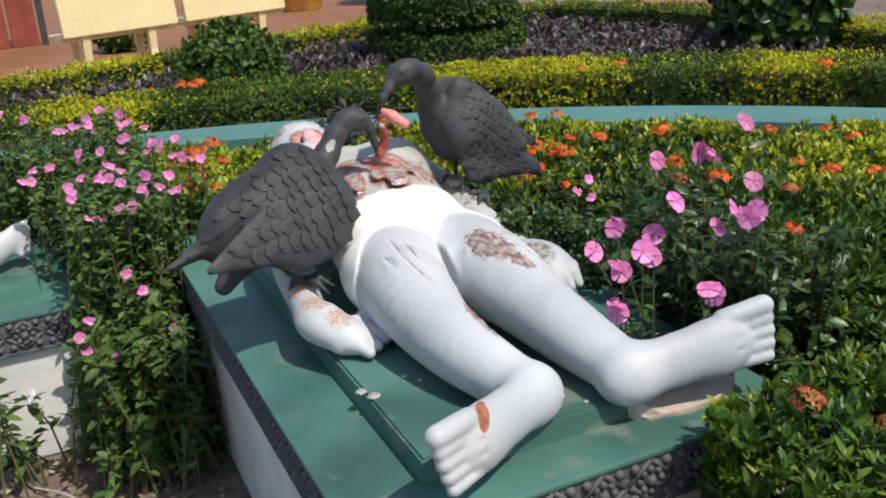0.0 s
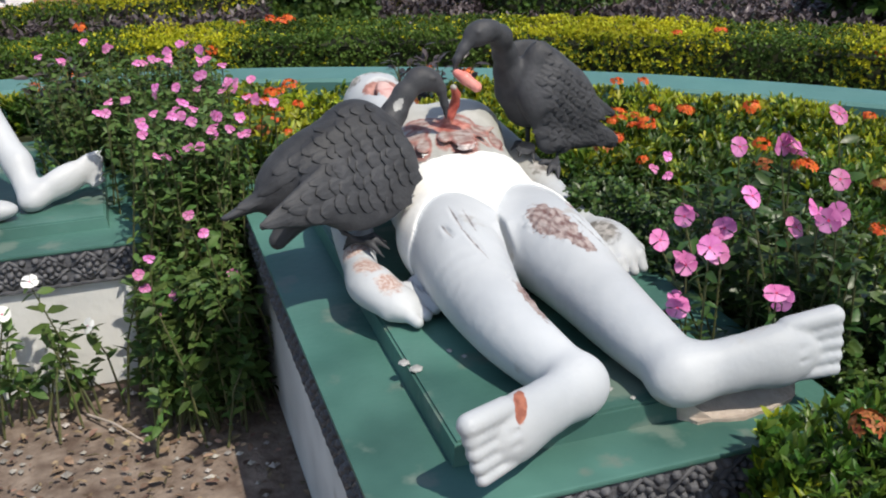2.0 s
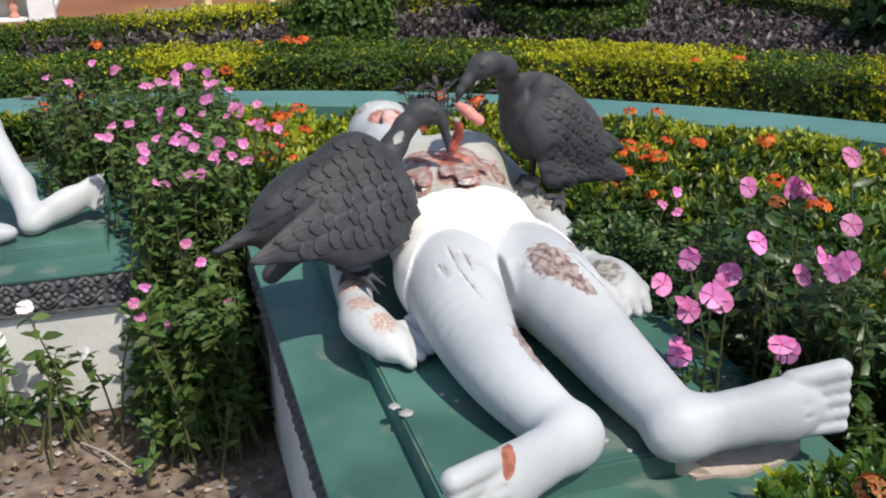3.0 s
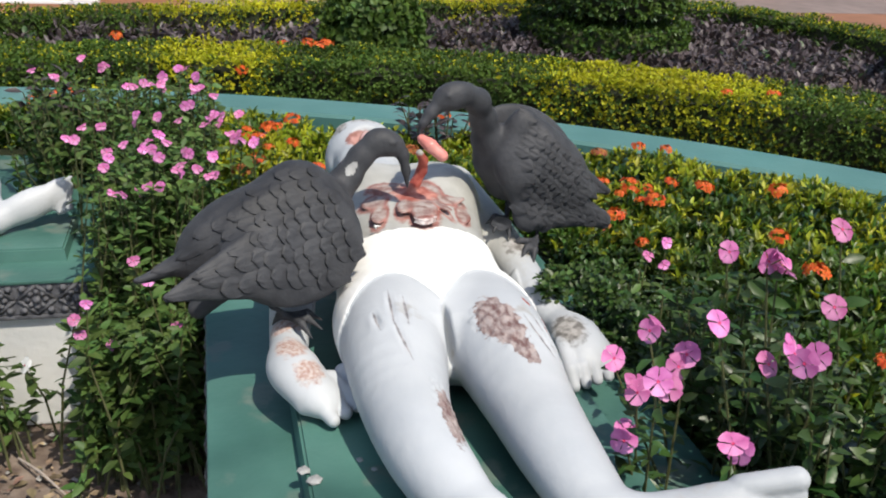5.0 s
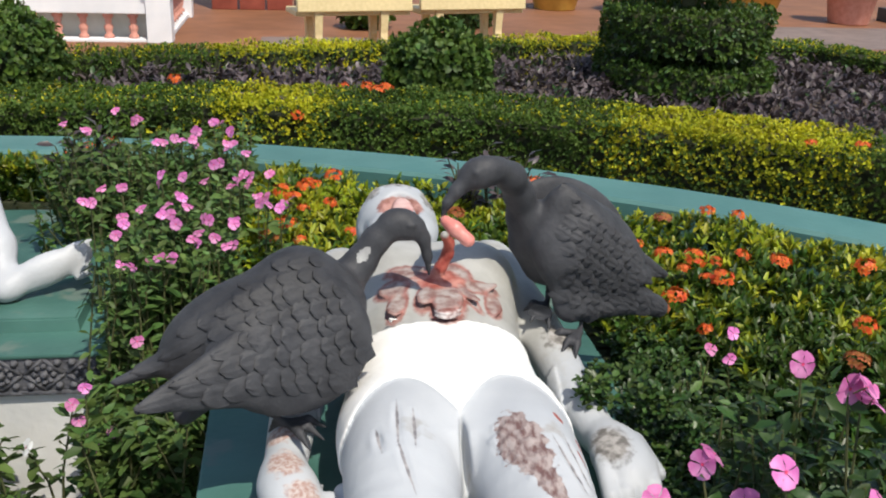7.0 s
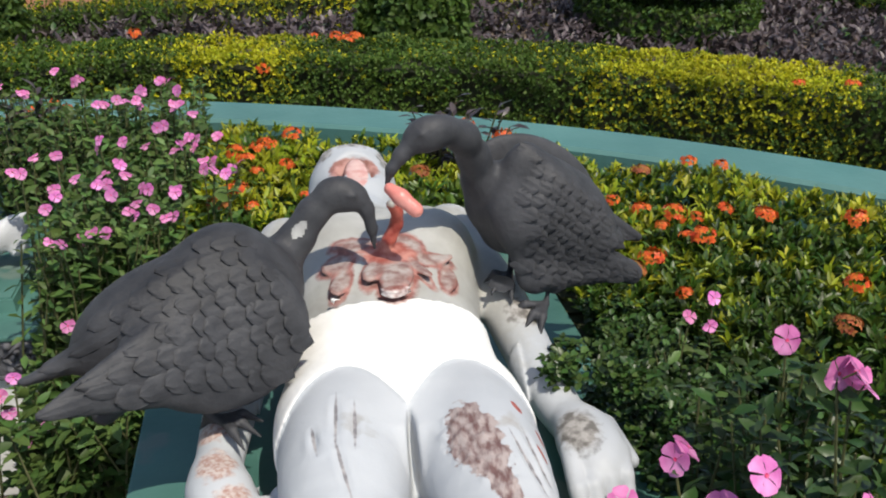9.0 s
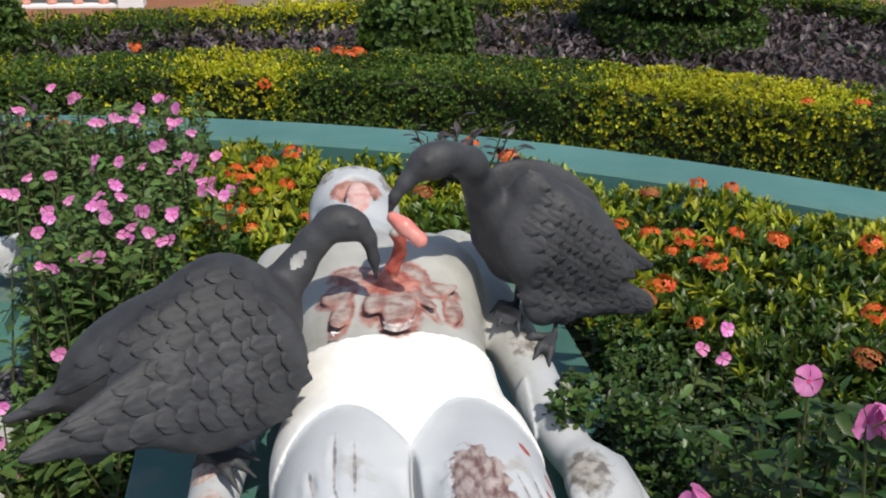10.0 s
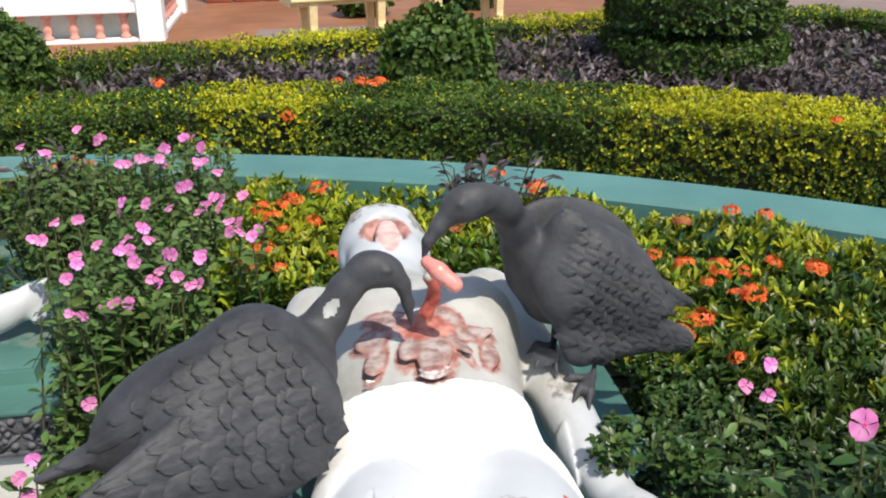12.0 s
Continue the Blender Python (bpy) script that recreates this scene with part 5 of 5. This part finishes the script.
# low small leaved plant that leans over the statue's hand
def small_leaf_plant():
    rng = np.random.default_rng(12)
    n = 3600
    x, y = rng.uniform(0.36, 0.80, n), rng.uniform(-0.55, 0.62, n)
    ok = (x > 0.455) | ((y > 0.0) & (y < 0.40) & (x > 0.40 - 0.06 * np.sin((y - 0.02) * 9)))
    x, y = x[ok], y[ok]
    z = 0.560 + 0.05 * area_noise(x, y, 5.0, 2.0) + 0.06 * np.exp(-((x - 0.42) ** 2 + (y - 0.2) ** 2) / 0.01)
    z = z - rng.random(len(x)) ** 2 * 0.16
    t = thing("small_leaved_bush", "small leaved dark green bush beside the plinth", "shrub")
    # sprigs that arch over the slab towards the hand
    for x0, y0, x1, y1, rise in ((0.47, 0.10, 0.250, 0.175, 0.05), (0.47, 0.16, 0.272, 0.235, 0.04)):
        u = rng.random(60)
        x = np.r_[x, x0 + (x1 - x0) * u + rng.normal(0, 0.009, 60)]
        y = np.r_[y, y0 + (y1 - y0) * u + rng.normal(0, 0.009, 60)]
        z = np.r_[z, 0.605 + 4 * rise * u * (1 - u) + 0.075 * u + rng.normal(0, 0.006, 60)]
    nor = np.tile([-0.1, -0.2, 1.0], (len(x), 1))
    part("foliage", rosettes("foliage", rng, np.c_[x, y, z], nor, 9, 0.017, 0.62, [SMALL_LEAF, VINCA], 0.10, 1.1, 0.05), None, t, kind="stuff")
    bm = bmesh.new()
    box(bm, (0.48, -0.52, 0), (0.76, 0.56, 0.44))
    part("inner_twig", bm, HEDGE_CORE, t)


small_leaf_plant()


# ---- periwinkles ----
def flower_mesh(name, petal, r, seed):
    rng = random.Random(seed)
    verts, faces, slots = [], [], []
    for k in range(5):
        a = 2 * math.pi * k / 5 + rng.uniform(-0.08, 0.08)
        bend = rng.uniform(-0.38, 0.16)
        prof = [(0.08, 0.06), (0.42, 0.26), (0.74, 0.52), (0.95, 0.40), (1.02, 0.0)]
        o = len(verts)
        for q, w in prof:
            zc = r * (0.10 * q + bend * q * q)
            for s in ((-1, 1) if w else (0,)):
                u = w * s
                verts.append((r * (q * math.cos(a) - u * math.sin(a)), r * (q * math.sin(a) + u * math.cos(a)), zc + abs(s) * r * 0.05 * math.sin(k + q * 3)))
        for j in range(3):
            faces.append((o + 2 * j, o + 2 * j + 2, o + 2 * j + 3, o + 2 * j + 1))
            slots.append(0)
        faces.append((o + 6, o + 8, o + 7))
        slots.append(0)
    o = len(verts)
    verts += [(0.13 * r * math.cos(2 * math.pi * k / 6), 0.13 * r * math.sin(2 * math.pi * k / 6), 0.06 * r) for k in range(6)] + [(0, 0, 0.02 * r)]
    for k in range(6):
        faces.append((o + k, o + (k + 1) % 6, o + 6))
        slots.append(1)
    v, f = tube([(0, 0, -0.9 * r), (0, 0, 0)], [0.05 * r, 0.07 * r], 5)
    o = len(verts)
    verts += [tuple(q) for q in v]
    faces += [tuple(i + o for i in q) for q in f]
    slots += [2] * len(f)
    me = mesh_of(name, verts, faces, petal, EYE, STEM)
    me.polygons.foreach_set("material_index", slots)
    return me


PINK_FLOWERS = [flower_mesh("flower", PETAL, 0.0148, s) for s in (1, 2, 3)]
BIG_FLOWERS = [flower_mesh("flower", PETAL, 0.0225, s) for s in (4, 5, 6)]
WHITE_FLOWER = flower_mesh("flower", PETAL_W, 0.022, 9)


def periwinkle(label, flowers, extra, bases, seed, meshes, leaf=0.041, pairs=12, floor=0.0, material=None, tilt=(10, 68), paired=False, reach=0.55):
    """Upright stems with paired leaves; one flower or a tuft at each top. extra: (low corner, high corner, count) of bare leafy shoots."""
    rng = np.random.default_rng(seed)
    t = thing("periwinkle_plant", label, "flowering plant", group="periwinkles in the bed")
    tops = [np.array(f, float) for f in flowers]
    lo, hi, count = extra
    shoots = [np.array([rng.uniform(lo[0], hi[0]), rng.uniform(lo[1], hi[1]), hi[2] - (hi[2] - lo[2]) * rng.random() ** 1.6]) for _ in range(count)]
    pos, way, up, ln, stems = [], [], [], [], []
    for i, top in enumerate(tops + shoots):
        b = np.array(bases[np.argmin([np.hypot(top[0] - q[0], top[1] - q[1]) for q in bases])], float)
        b = np.array([b[0] * 0.35 + top[0] * 0.65 + rng.normal(0, 0.06), b[1] * 0.35 + top[1] * 0.65 + rng.normal(0, 0.06), floor])
        mid = (b + top) / 2 + np.array([0.10 * (b[0] - top[0]), 0.10 * (b[1] - top[1]), 0.03])
        stems.append(tube([b, mid, top - [0, 0, 0.012]], [0.004, 0.003, 0.0018], 5))
        for j in range(pairs):
            s = 1 - reach * (j / pairs) ** 1.1 - (0.03 if i < len(tops) else 0)
            c = (1 - s) ** 2 * b + 2 * s * (1 - s) * mid + s * s * top
            ang = rng.uniform(0, 6.28) + (j % 2) * 1.57
            for k in (0, 3.1416):
                d = np.array([math.cos(ang + k), math.sin(ang + k), rng.uniform(-0.3, 1.1)])
                pos.append(c)
                way.append(d)
                up.append(np.array([0.0, 0, 1]) + 0.5 * rng.normal(size=3))
                ln.append(leaf * rng.uniform(0.45, 1.15) * (0.7 if j == 0 else 1))
    ln = np.array(ln)
    part("foliage", leaf_mesh("foliage", np.array(pos), np.array(way), np.array(up), ln, ln * 0.46, 0.22, None, [material or VINCA]), None, t, kind="stuff")
    part("stem", merged("stem", stems), STEM, t, kind="stuff")
    for i, f in enumerate(flowers):
        m = pose(*f, rng.uniform(*tilt), rng.uniform(-30, 30), rng.uniform(-60, 30))
        part("flower", meshes[i % len(meshes)], None, t, m=m)
        if paired and i % 3:
            a = rng.uniform(0, 6.28)
            part("flower", meshes[(i + 1) % len(meshes)], None, t, m=pose(f[0] + 0.024 * math.cos(a), f[1] + 0.02 * math.sin(a), f[2] + rng.uniform(-0.02, 0.01), rng.uniform(20, 75), rng.uniform(-50, 50), rng.uniform(-90, 90)))
    return t


periwinkle("pink flowering periwinkle with reddish stems near the curved wall",
           ((-0.82, 1.79, 0.83), (-0.74, 1.72, 0.82), (-0.66, 1.50, 0.80), (-0.64, 1.50, 0.80), (-0.59, 1.52, 0.80), (-0.56, 1.61, 0.81), (-0.51, 1.67, 0.82), (-0.48, 1.68, 0.82),
            (-0.45, 1.57, 0.81), (-0.44, 1.48, 0.80), (-0.46, 1.52, 0.79), (-0.56, 1.53, 0.80), (-0.40, 1.41, 0.79), (-0.47, 1.34, 0.78), (-0.90, 1.70, 0.79), (-0.97, 1.74, 0.80)),
           ((-1.02, 1.40, 0.52), (-0.40, 1.95, 0.77), 300), ((-0.7, 1.6), (-0.5, 1.5)), 41, PINK_FLOWERS, paired=True)
periwinkle("pink flowering periwinkle beside the statue's plinth",
           ((-0.50, 1.20, 0.77), (-0.40, 1.26, 0.77), (-0.41, 1.22, 0.77), (-0.33, 1.26, 0.77), (-0.43, 1.18, 0.76), (-0.33, 1.05, 0.75), (-0.30, 1.02, 0.75), (-0.27, 1.10, 0.75),
            (-0.47, 0.96, 0.74), (-0.45, 0.86, 0.73), (-0.42, 0.83, 0.72), (-0.41, 0.96, 0.74), (-0.49, 0.90, 0.73), (-0.50, 0.85, 0.73), (-0.36, 1.16, 0.74)),
           ((-0.66, 0.78, 0.42), (-0.40, 1.42, 0.72), 330), ((-0.55, 0.95), (-0.5, 1.2)), 42, PINK_FLOWERS, paired=True)
periwinkle("dense pink flowering periwinkle between the two plinths",
           ((-0.76, 1.17, 0.76), (-0.71, 1.18, 0.76), (-0.77, 1.08, 0.75), (-0.56, 1.24, 0.77), (-0.62, 1.26, 0.77), (-0.55, 1.11, 0.75), (-0.53, 1.04, 0.75), (-0.58, 1.05, 0.75),
            (-0.59, 1.01, 0.74), (-0.64, 1.03, 0.75), (-0.68, 0.99, 0.74), (-0.55, 0.94, 0.74), (-0.68, 0.89, 0.73), (-0.65, 0.77, 0.70), (-0.57, 0.79, 0.71), (-0.54, 0.78, 0.71)),
           ((-0.72, 0.74, 0.30), (-0.47, 1.45, 0.71), 420), ((-0.6, 0.8), (-0.62, 1.1)), 43, PINK_FLOWERS, paired=True, pairs=13, reach=0.8)
periwinkle("low periwinkle with a few pink flowers on bare soil",
           ((-0.71, 0.57, 0.50), (-0.74, 0.57, 0.46), (-0.73, 0.57, 0.42), (-0.66, 0.57, 0.39), (-0.70, 0.57, 0.35), (-0.57, 0.57, 0.34), (-0.51, 0.57, 0.43), (-0.60, 0.60, 0.59), (-0.57, 0.59, 0.54)),
           ((-0.72, 0.50, 0.05), (-0.48, 0.82, 0.44), 240), ((-0.6, 0.68), (-0.64, 0.72)), 44, PINK_FLOWERS, leaf=0.05, reach=0.85)
periwinkle("white flowering periwinkle against the white plinth wall",
           ((-1.01, 0.72, 0.42), (-0.89, 0.72, 0.27), (-1.09, 0.72, 0.34)),
           ((-1.22, 0.68, 0.06), (-0.86, 0.80, 0.30), 19), ((-0.94, 0.74), (-1.15, 0.74)), 45, [WHITE_FLOWER], leaf=0.054, pairs=7)
periwinkle("tall pink periwinkle leaning over the green slab",
           ((0.345, -0.378, 0.848), (0.222, -0.440, 0.79), (0.319, -0.208, 0.751), (0.23, -0.266, 0.735), (0.242, -0.343, 0.713), (0.32, -0.341, 0.775), (0.416, -0.419, 0.792), (0.458, -0.472, 0.831),
            (0.32, -0.509, 0.716), (0.602, -0.304, 0.824), (0.231, -0.341, 0.639), (0.435, -0.45, 0.825), (0.535, -0.064, 0.83), (0.49, -0.26, 0.895), (0.515, -0.255, 0.89), (0.65, -0.22, 0.93)),
           ((0.43, -0.54, 0.50), (0.66, 0.02, 0.76), 170), ((0.56, -0.36), (0.60, -0.15)), 46, BIG_FLOWERS, leaf=0.046, pairs=11, material=SMALL_LEAF, tilt=(25, 78), paired=True)
periwinkle("small periwinkle with pale pink flowers among the ixora",
           ((0.59, 0.37, 0.64), (0.66, 0.42, 0.65), (0.64, 0.38, 0.61)), ((0.52, 0.20, 0.45), (0.72, 0.45, 0.60), 30), ((0.6, 0.35),), 47, PINK_FLOWERS, leaf=0.045, pairs=6)


def purple_plant(c, z, seed):
    rng = np.random.default_rng(seed)
    t = thing("purple_leaved_plant", "dark purple leaved plant among the flowers", "plant", pose(*c, 0))
    stems, pos, way, up = [], [], [], []
    for k in range(9):
        top = np.array([rng.normal(0, 0.06), rng.normal(0, 0.04), z - 0.10 * rng.random()])
        stems.append(tube([(0, 0, 0.3), top * [0.5, 0.5, 0.75], top], [0.005, 0.004, 0.002], 5))
        for j in range(9):
            s = 1 - 0.045 * j
            a = rng.uniform(0, 6.28)
            pos.append(top * [s, s, 1] - [0, 0, 0.022 * j])
            way.append([math.cos(a), math.sin(a), rng.uniform(0.1, 0.9)])
            up.append([0, 0, 1.0])
    n = len(pos)
    ln = rng.uniform(0.035, 0.065, n)
    part("foliage", leaf_mesh("foliage", np.array(pos), np.array(way), np.array(up) + 0.3 * rng.normal(size=(n, 3)), ln, ln * 0.42, 0.15, None, [PURPLE]), None, t, kind="stuff")
    part("stem", merged("stem", stems), STEM, t, kind="stuff")


purple_plant((0.36, 1.55), 0.76, 51)
purple_plant((0.28, 1.62), 0.74, 53)
purple_plant((-0.92, 1.78), 0.80, 52)


# ---- litter on the soil ----
rng = np.random.default_rng(91)
n = 1500
x, y = rng.uniform(-1.7, -0.42, n), rng.uniform(-0.6, 0.85, n)
pos = np.c_[x, y, rng.uniform(0.004, 0.02, n)]
way = np.c_[rng.normal(size=(n, 2)), rng.uniform(-0.1, 0.25, n)]
ln = rng.uniform(0.012, 0.05, n) * rng.uniform(0.4, 1, n)
tagged(new("leaf_litter", leaf_mesh("leaf_litter", pos, way, np.tile([0.0, 0, 1], (n, 1)) + 0.4 * rng.normal(size=(n, 3)), ln, ln * 0.5, 0.1, None, [LITTER])),
       "dead leaves and twigs scattered on dry soil", "leaf litter", kind="stuff")
pieces = []
for k in range(420):
    s = rng.uniform(0.004, 0.016)
    c = np.array([rng.uniform(-1.6, -0.45), rng.uniform(-0.5, 0.85), s * 0.4])
    oct_ = [(s, 0, 0), (0, s, 0), (-s, 0, 0), (0, -s, 0), (0, 0, s * 0.6), (0, 0, -s * 0.4)]
    w = [tuple(c + np.array(q) * rng.uniform(0.7, 1.3, 3)) for q in oct_]
    pieces.append((w, [(0, 1, 4), (1, 2, 4), (2, 3, 4), (3, 0, 4), (1, 0, 5), (2, 1, 5), (3, 2, 5), (0, 3, 5)]))
tagged(new("pebbles", merged("pebbles", pieces, STONE)), "small grey stones and clods on the soil", "gravel", kind="stuff")
v, f = tube([(-0.93, 0.70, 0.012), (-0.86, 0.60, 0.03), (-0.78, 0.50, 0.012)], [0.004, 0.0035, 0.002], 6)
tagged(new("fallen_twig", mesh_of("fallen_twig", v, f, BARE)), "pale fallen twig on the soil", "twig")


# ---- terrace things ----
def bench(x, y, turn, label):
    """Cream stone bench seen from behind: tall back panel, seat, two bent leg frames."""
    t = thing("garden_bench", label, "bench", pose(x, y, 0.02, 0, 0, turn), group="stone benches")
    L = 1.08
    bm = solid((0, 0, 0), (L, 0.055, 0.44), 0.012)
    part("backrest", bm, CREAM, t, m=pose(0, 0.0, 0.445, -7, 0, 0))
    part("seat", solid((0.0, 0.06, 0.40), (L, 0.46, 0.45), 0.012), CREAM, t)
    for lx in (0.20, 0.82):
        v, f = tube([(lx, 0.06, 0.46), (lx, 0.075, 0.24), (lx, 0.045, 0.0)], [0.052, 0.046, 0.05], 4)
        part("leg", mesh_of("leg", v, f), CREAM, t)
        v, f = tube([(lx, 0.40, 0.41), (lx, 0.37, 0.2), (lx, 0.41, 0.0)], [0.05, 0.045, 0.05], 4)
        part("leg", mesh_of("leg", v, f), CREAM, t)
    return t


bench(-0.23, 7.42, 14, "cream stone garden bench on the terrace")
bench(0.90, 7.72, 14, "second cream stone garden bench beside the first")


def balustrade():
    t = thing("balustrade", "white balustrade with salmon pink balusters", "balustrade", pose(-1.68, 8.50, 0.02))
    part("post", solid((0, 0, 0), (0.235, 0.235, 0.46), 0.006), HOUSE_WHITE, t, "white square post")
    part("cap", solid((-0.025, -0.025, 0.46), (0.26, 0.26, 0.51), 0.012), HOUSE_WHITE, t)
    part("rail", solid((-5.2, 0.03, 0.27), (0.0, 0.21, 0.43), 0.012), HOUSE_WHITE, t)
    part("base", solid((-5.2, 0.03, 0.0), (0.0, 0.21, 0.03), 0.006), HOUSE_WHITE, t)
    part("back_wall", solid((-5.2, 0.24, 0.0), (0.0, 0.28, 0.27), 0.003), PALE_GREEN, t, "pale green wall behind the balusters")
    prof = [(0.048, 0.03), (0.048, 0.06), (0.028, 0.075), (0.040, 0.11), (0.046, 0.14), (0.026, 0.17), (0.036, 0.19), (0.030, 0.21), (0.050, 0.235), (0.050, 0.27)]
    turned = lathe(prof, 10)
    turned.materials.append(TERRACOTTA)
    for k in range(21):
        part("baluster", turned, None, t, m=pose(-0.14 - 0.235 * k, 0.12, 0))
    # return along the side of the terrace
    part("side_rail", solid((0.05, 0.235, 0.36), (0.20, 1.95, 0.46), 0.01), HOUSE_WHITE, t)
    part("side_base", solid((0.05, 0.235, 0.0), (0.20, 1.95, 0.05), 0.01), HOUSE_WHITE, t)
    part("end_post", solid((0.02, 1.95, 0), (0.24, 2.15, 0.80), 0.006), HOUSE_WHITE, t)
    for k in range(8):
        part("baluster", turned, None, t, m=pose(0.125, 0.34 + 0.21 * k, 0.05) @ Matrix.Diagonal((1, 1, 1.15, 1)))
    for k in range(6):
        part("lattice_bar", solid((0.04, 0.25, 0.08 + 0.05 * k), (0.06, 1.94, 0.10 + 0.05 * k), 0.003), TERRACOTTA, t)
    return t


balustrade()


def upper_balcony():
    t = thing("house_porch", "white house porch with upper railing and clay pots", "house", pose(-6.9, 9.3, 0.02))
    part("wall", solid((0, 0.6, 0), (5.0, 0.8, 2.6), 0.01), HOUSE_WHITE, t)
    part("ledge", solid((0, 0.0, 0.42), (4.9, 0.6, 0.50), 0.01), HOUSE_WHITE, t)
    part("plinth_wall", solid((0, 0.02, 0.0), (4.9, 0.58, 0.42), 0.01), PALE_GREEN, t)
    part("rail", solid((0.0, 0.0, 0.66), (4.85, 0.16, 0.82), 0.012), HOUSE_WHITE, t)
    part("pier", solid((4.40, -0.02, 0.50), (4.62, 0.18, 1.3), 0.008), HOUSE_WHITE, t)
    pot = lathe([(0.06, 0.50), (0.09, 0.55), (0.075, 0.62), (0.05, 0.66)], 12)
    pot.materials.append(TERRACOTTA)
    for k in range(14):
        part("clay_baluster", pot, None, t, m=pose(0.3 + 0.31 * k, 0.08, 0))


upper_balcony()

# red panels at the back of the terrace
red = thing("red_screen", "dark red panelled screen at the back of the terrace", "screen", pose(-1.28, 11.3, 0.02))
for k in range(3):
    part("panel", solid((0.34 * k, 0, 0), (0.34 * k + 0.315, 0.06, 2.0), 0.012), RED_WALL, red)
part("post", solid((1.02, -0.02, 0), (1.10, 0.08, 2.0), 0.008), DARK_TRIM, red)


def pot_plant(x, y, r, h, m, label, leafy):
    t = thing("plant_pot", label, "plant pot", pose(x, y, 0.02))
    me = lathe([(r * 0.68, 0), (r * 0.72, 0.02), (r * 0.95, h * 0.86), (r * 1.04, h * 0.88), (r * 1.04, h), (r * 0.92, h), (r * 0.88, h * 0.9)], 24)
    part("pot", me, m, t)
    if leafy:
        rng = np.random.default_rng(int(x * 10))
        u = unit(rng, 260)
        u[:, 2] = np.abs(u[:, 2])
        part("foliage", rosettes("foliage", rng, u * [r * 0.9, r * 0.9, 0.5] + [0, 0, h], u, 5, 0.11, 0.4, [HEDGE_G, HEDGE_Y], 0.1, 0.8, 0.05), None, t, kind="stuff")
    return t


pot_plant(7.05, 10.9, 0.36, 0.55, TERRACOTTA, "terracotta pot with a green plant", True)
pot_plant(5.9, 11.6, 0.55, 0.5, YELLOW_POT, "large ochre glazed pot on the terrace", True)
pot_plant(4.6, 11.7, 0.55, 0.5, YELLOW_POT, "second large ochre glazed pot on the terrace", True)
pot_plant(3.3, 12.0, 0.40, 0.5, YELLOW_POT, "ochre glazed pot near the screen", False)

# dark step at the far edge of the terrace
bm = solid((7.7, 10.7, 0.02), (14.0, 11.3, 0.20), 0.01)
me = bpy.data.meshes.new("step")
bm.to_mesh(me)
bm.free()
me.materials.append(DARK_TRIM)
tagged(new("step", me), "dark stone step at the edge of the terrace", "step", kind="structure")

# a few orange heads in the hedges
for i, (x, y, z) in enumerate(((0.02, 4.30, 0.40), (-0.90, 4.0, 0.50), (0.12, 3.76, 0.51), (0.22, 3.75, 0.51), (0.17, 3.72, 0.50), (2.24, 2.55, 0.49), (1.28, 3.12, 0.30), (2.05, 2.66, 0.47), (2.80, 2.0, 0.44), (2.95, 1.80, 0.50), (-0.25, 3.48, 0.42), (3.1, 6.7, 0.38))):
    tagged(part("ixora_flower_head", HEADS[i % 2], None, None, m=pose(x, y, z + 0.015, 15, -10, 40 * i) @ Matrix.Scale(1.3, 4)), "orange ixora flower head growing through the hedge", "flower", "flower heads in the hedge")
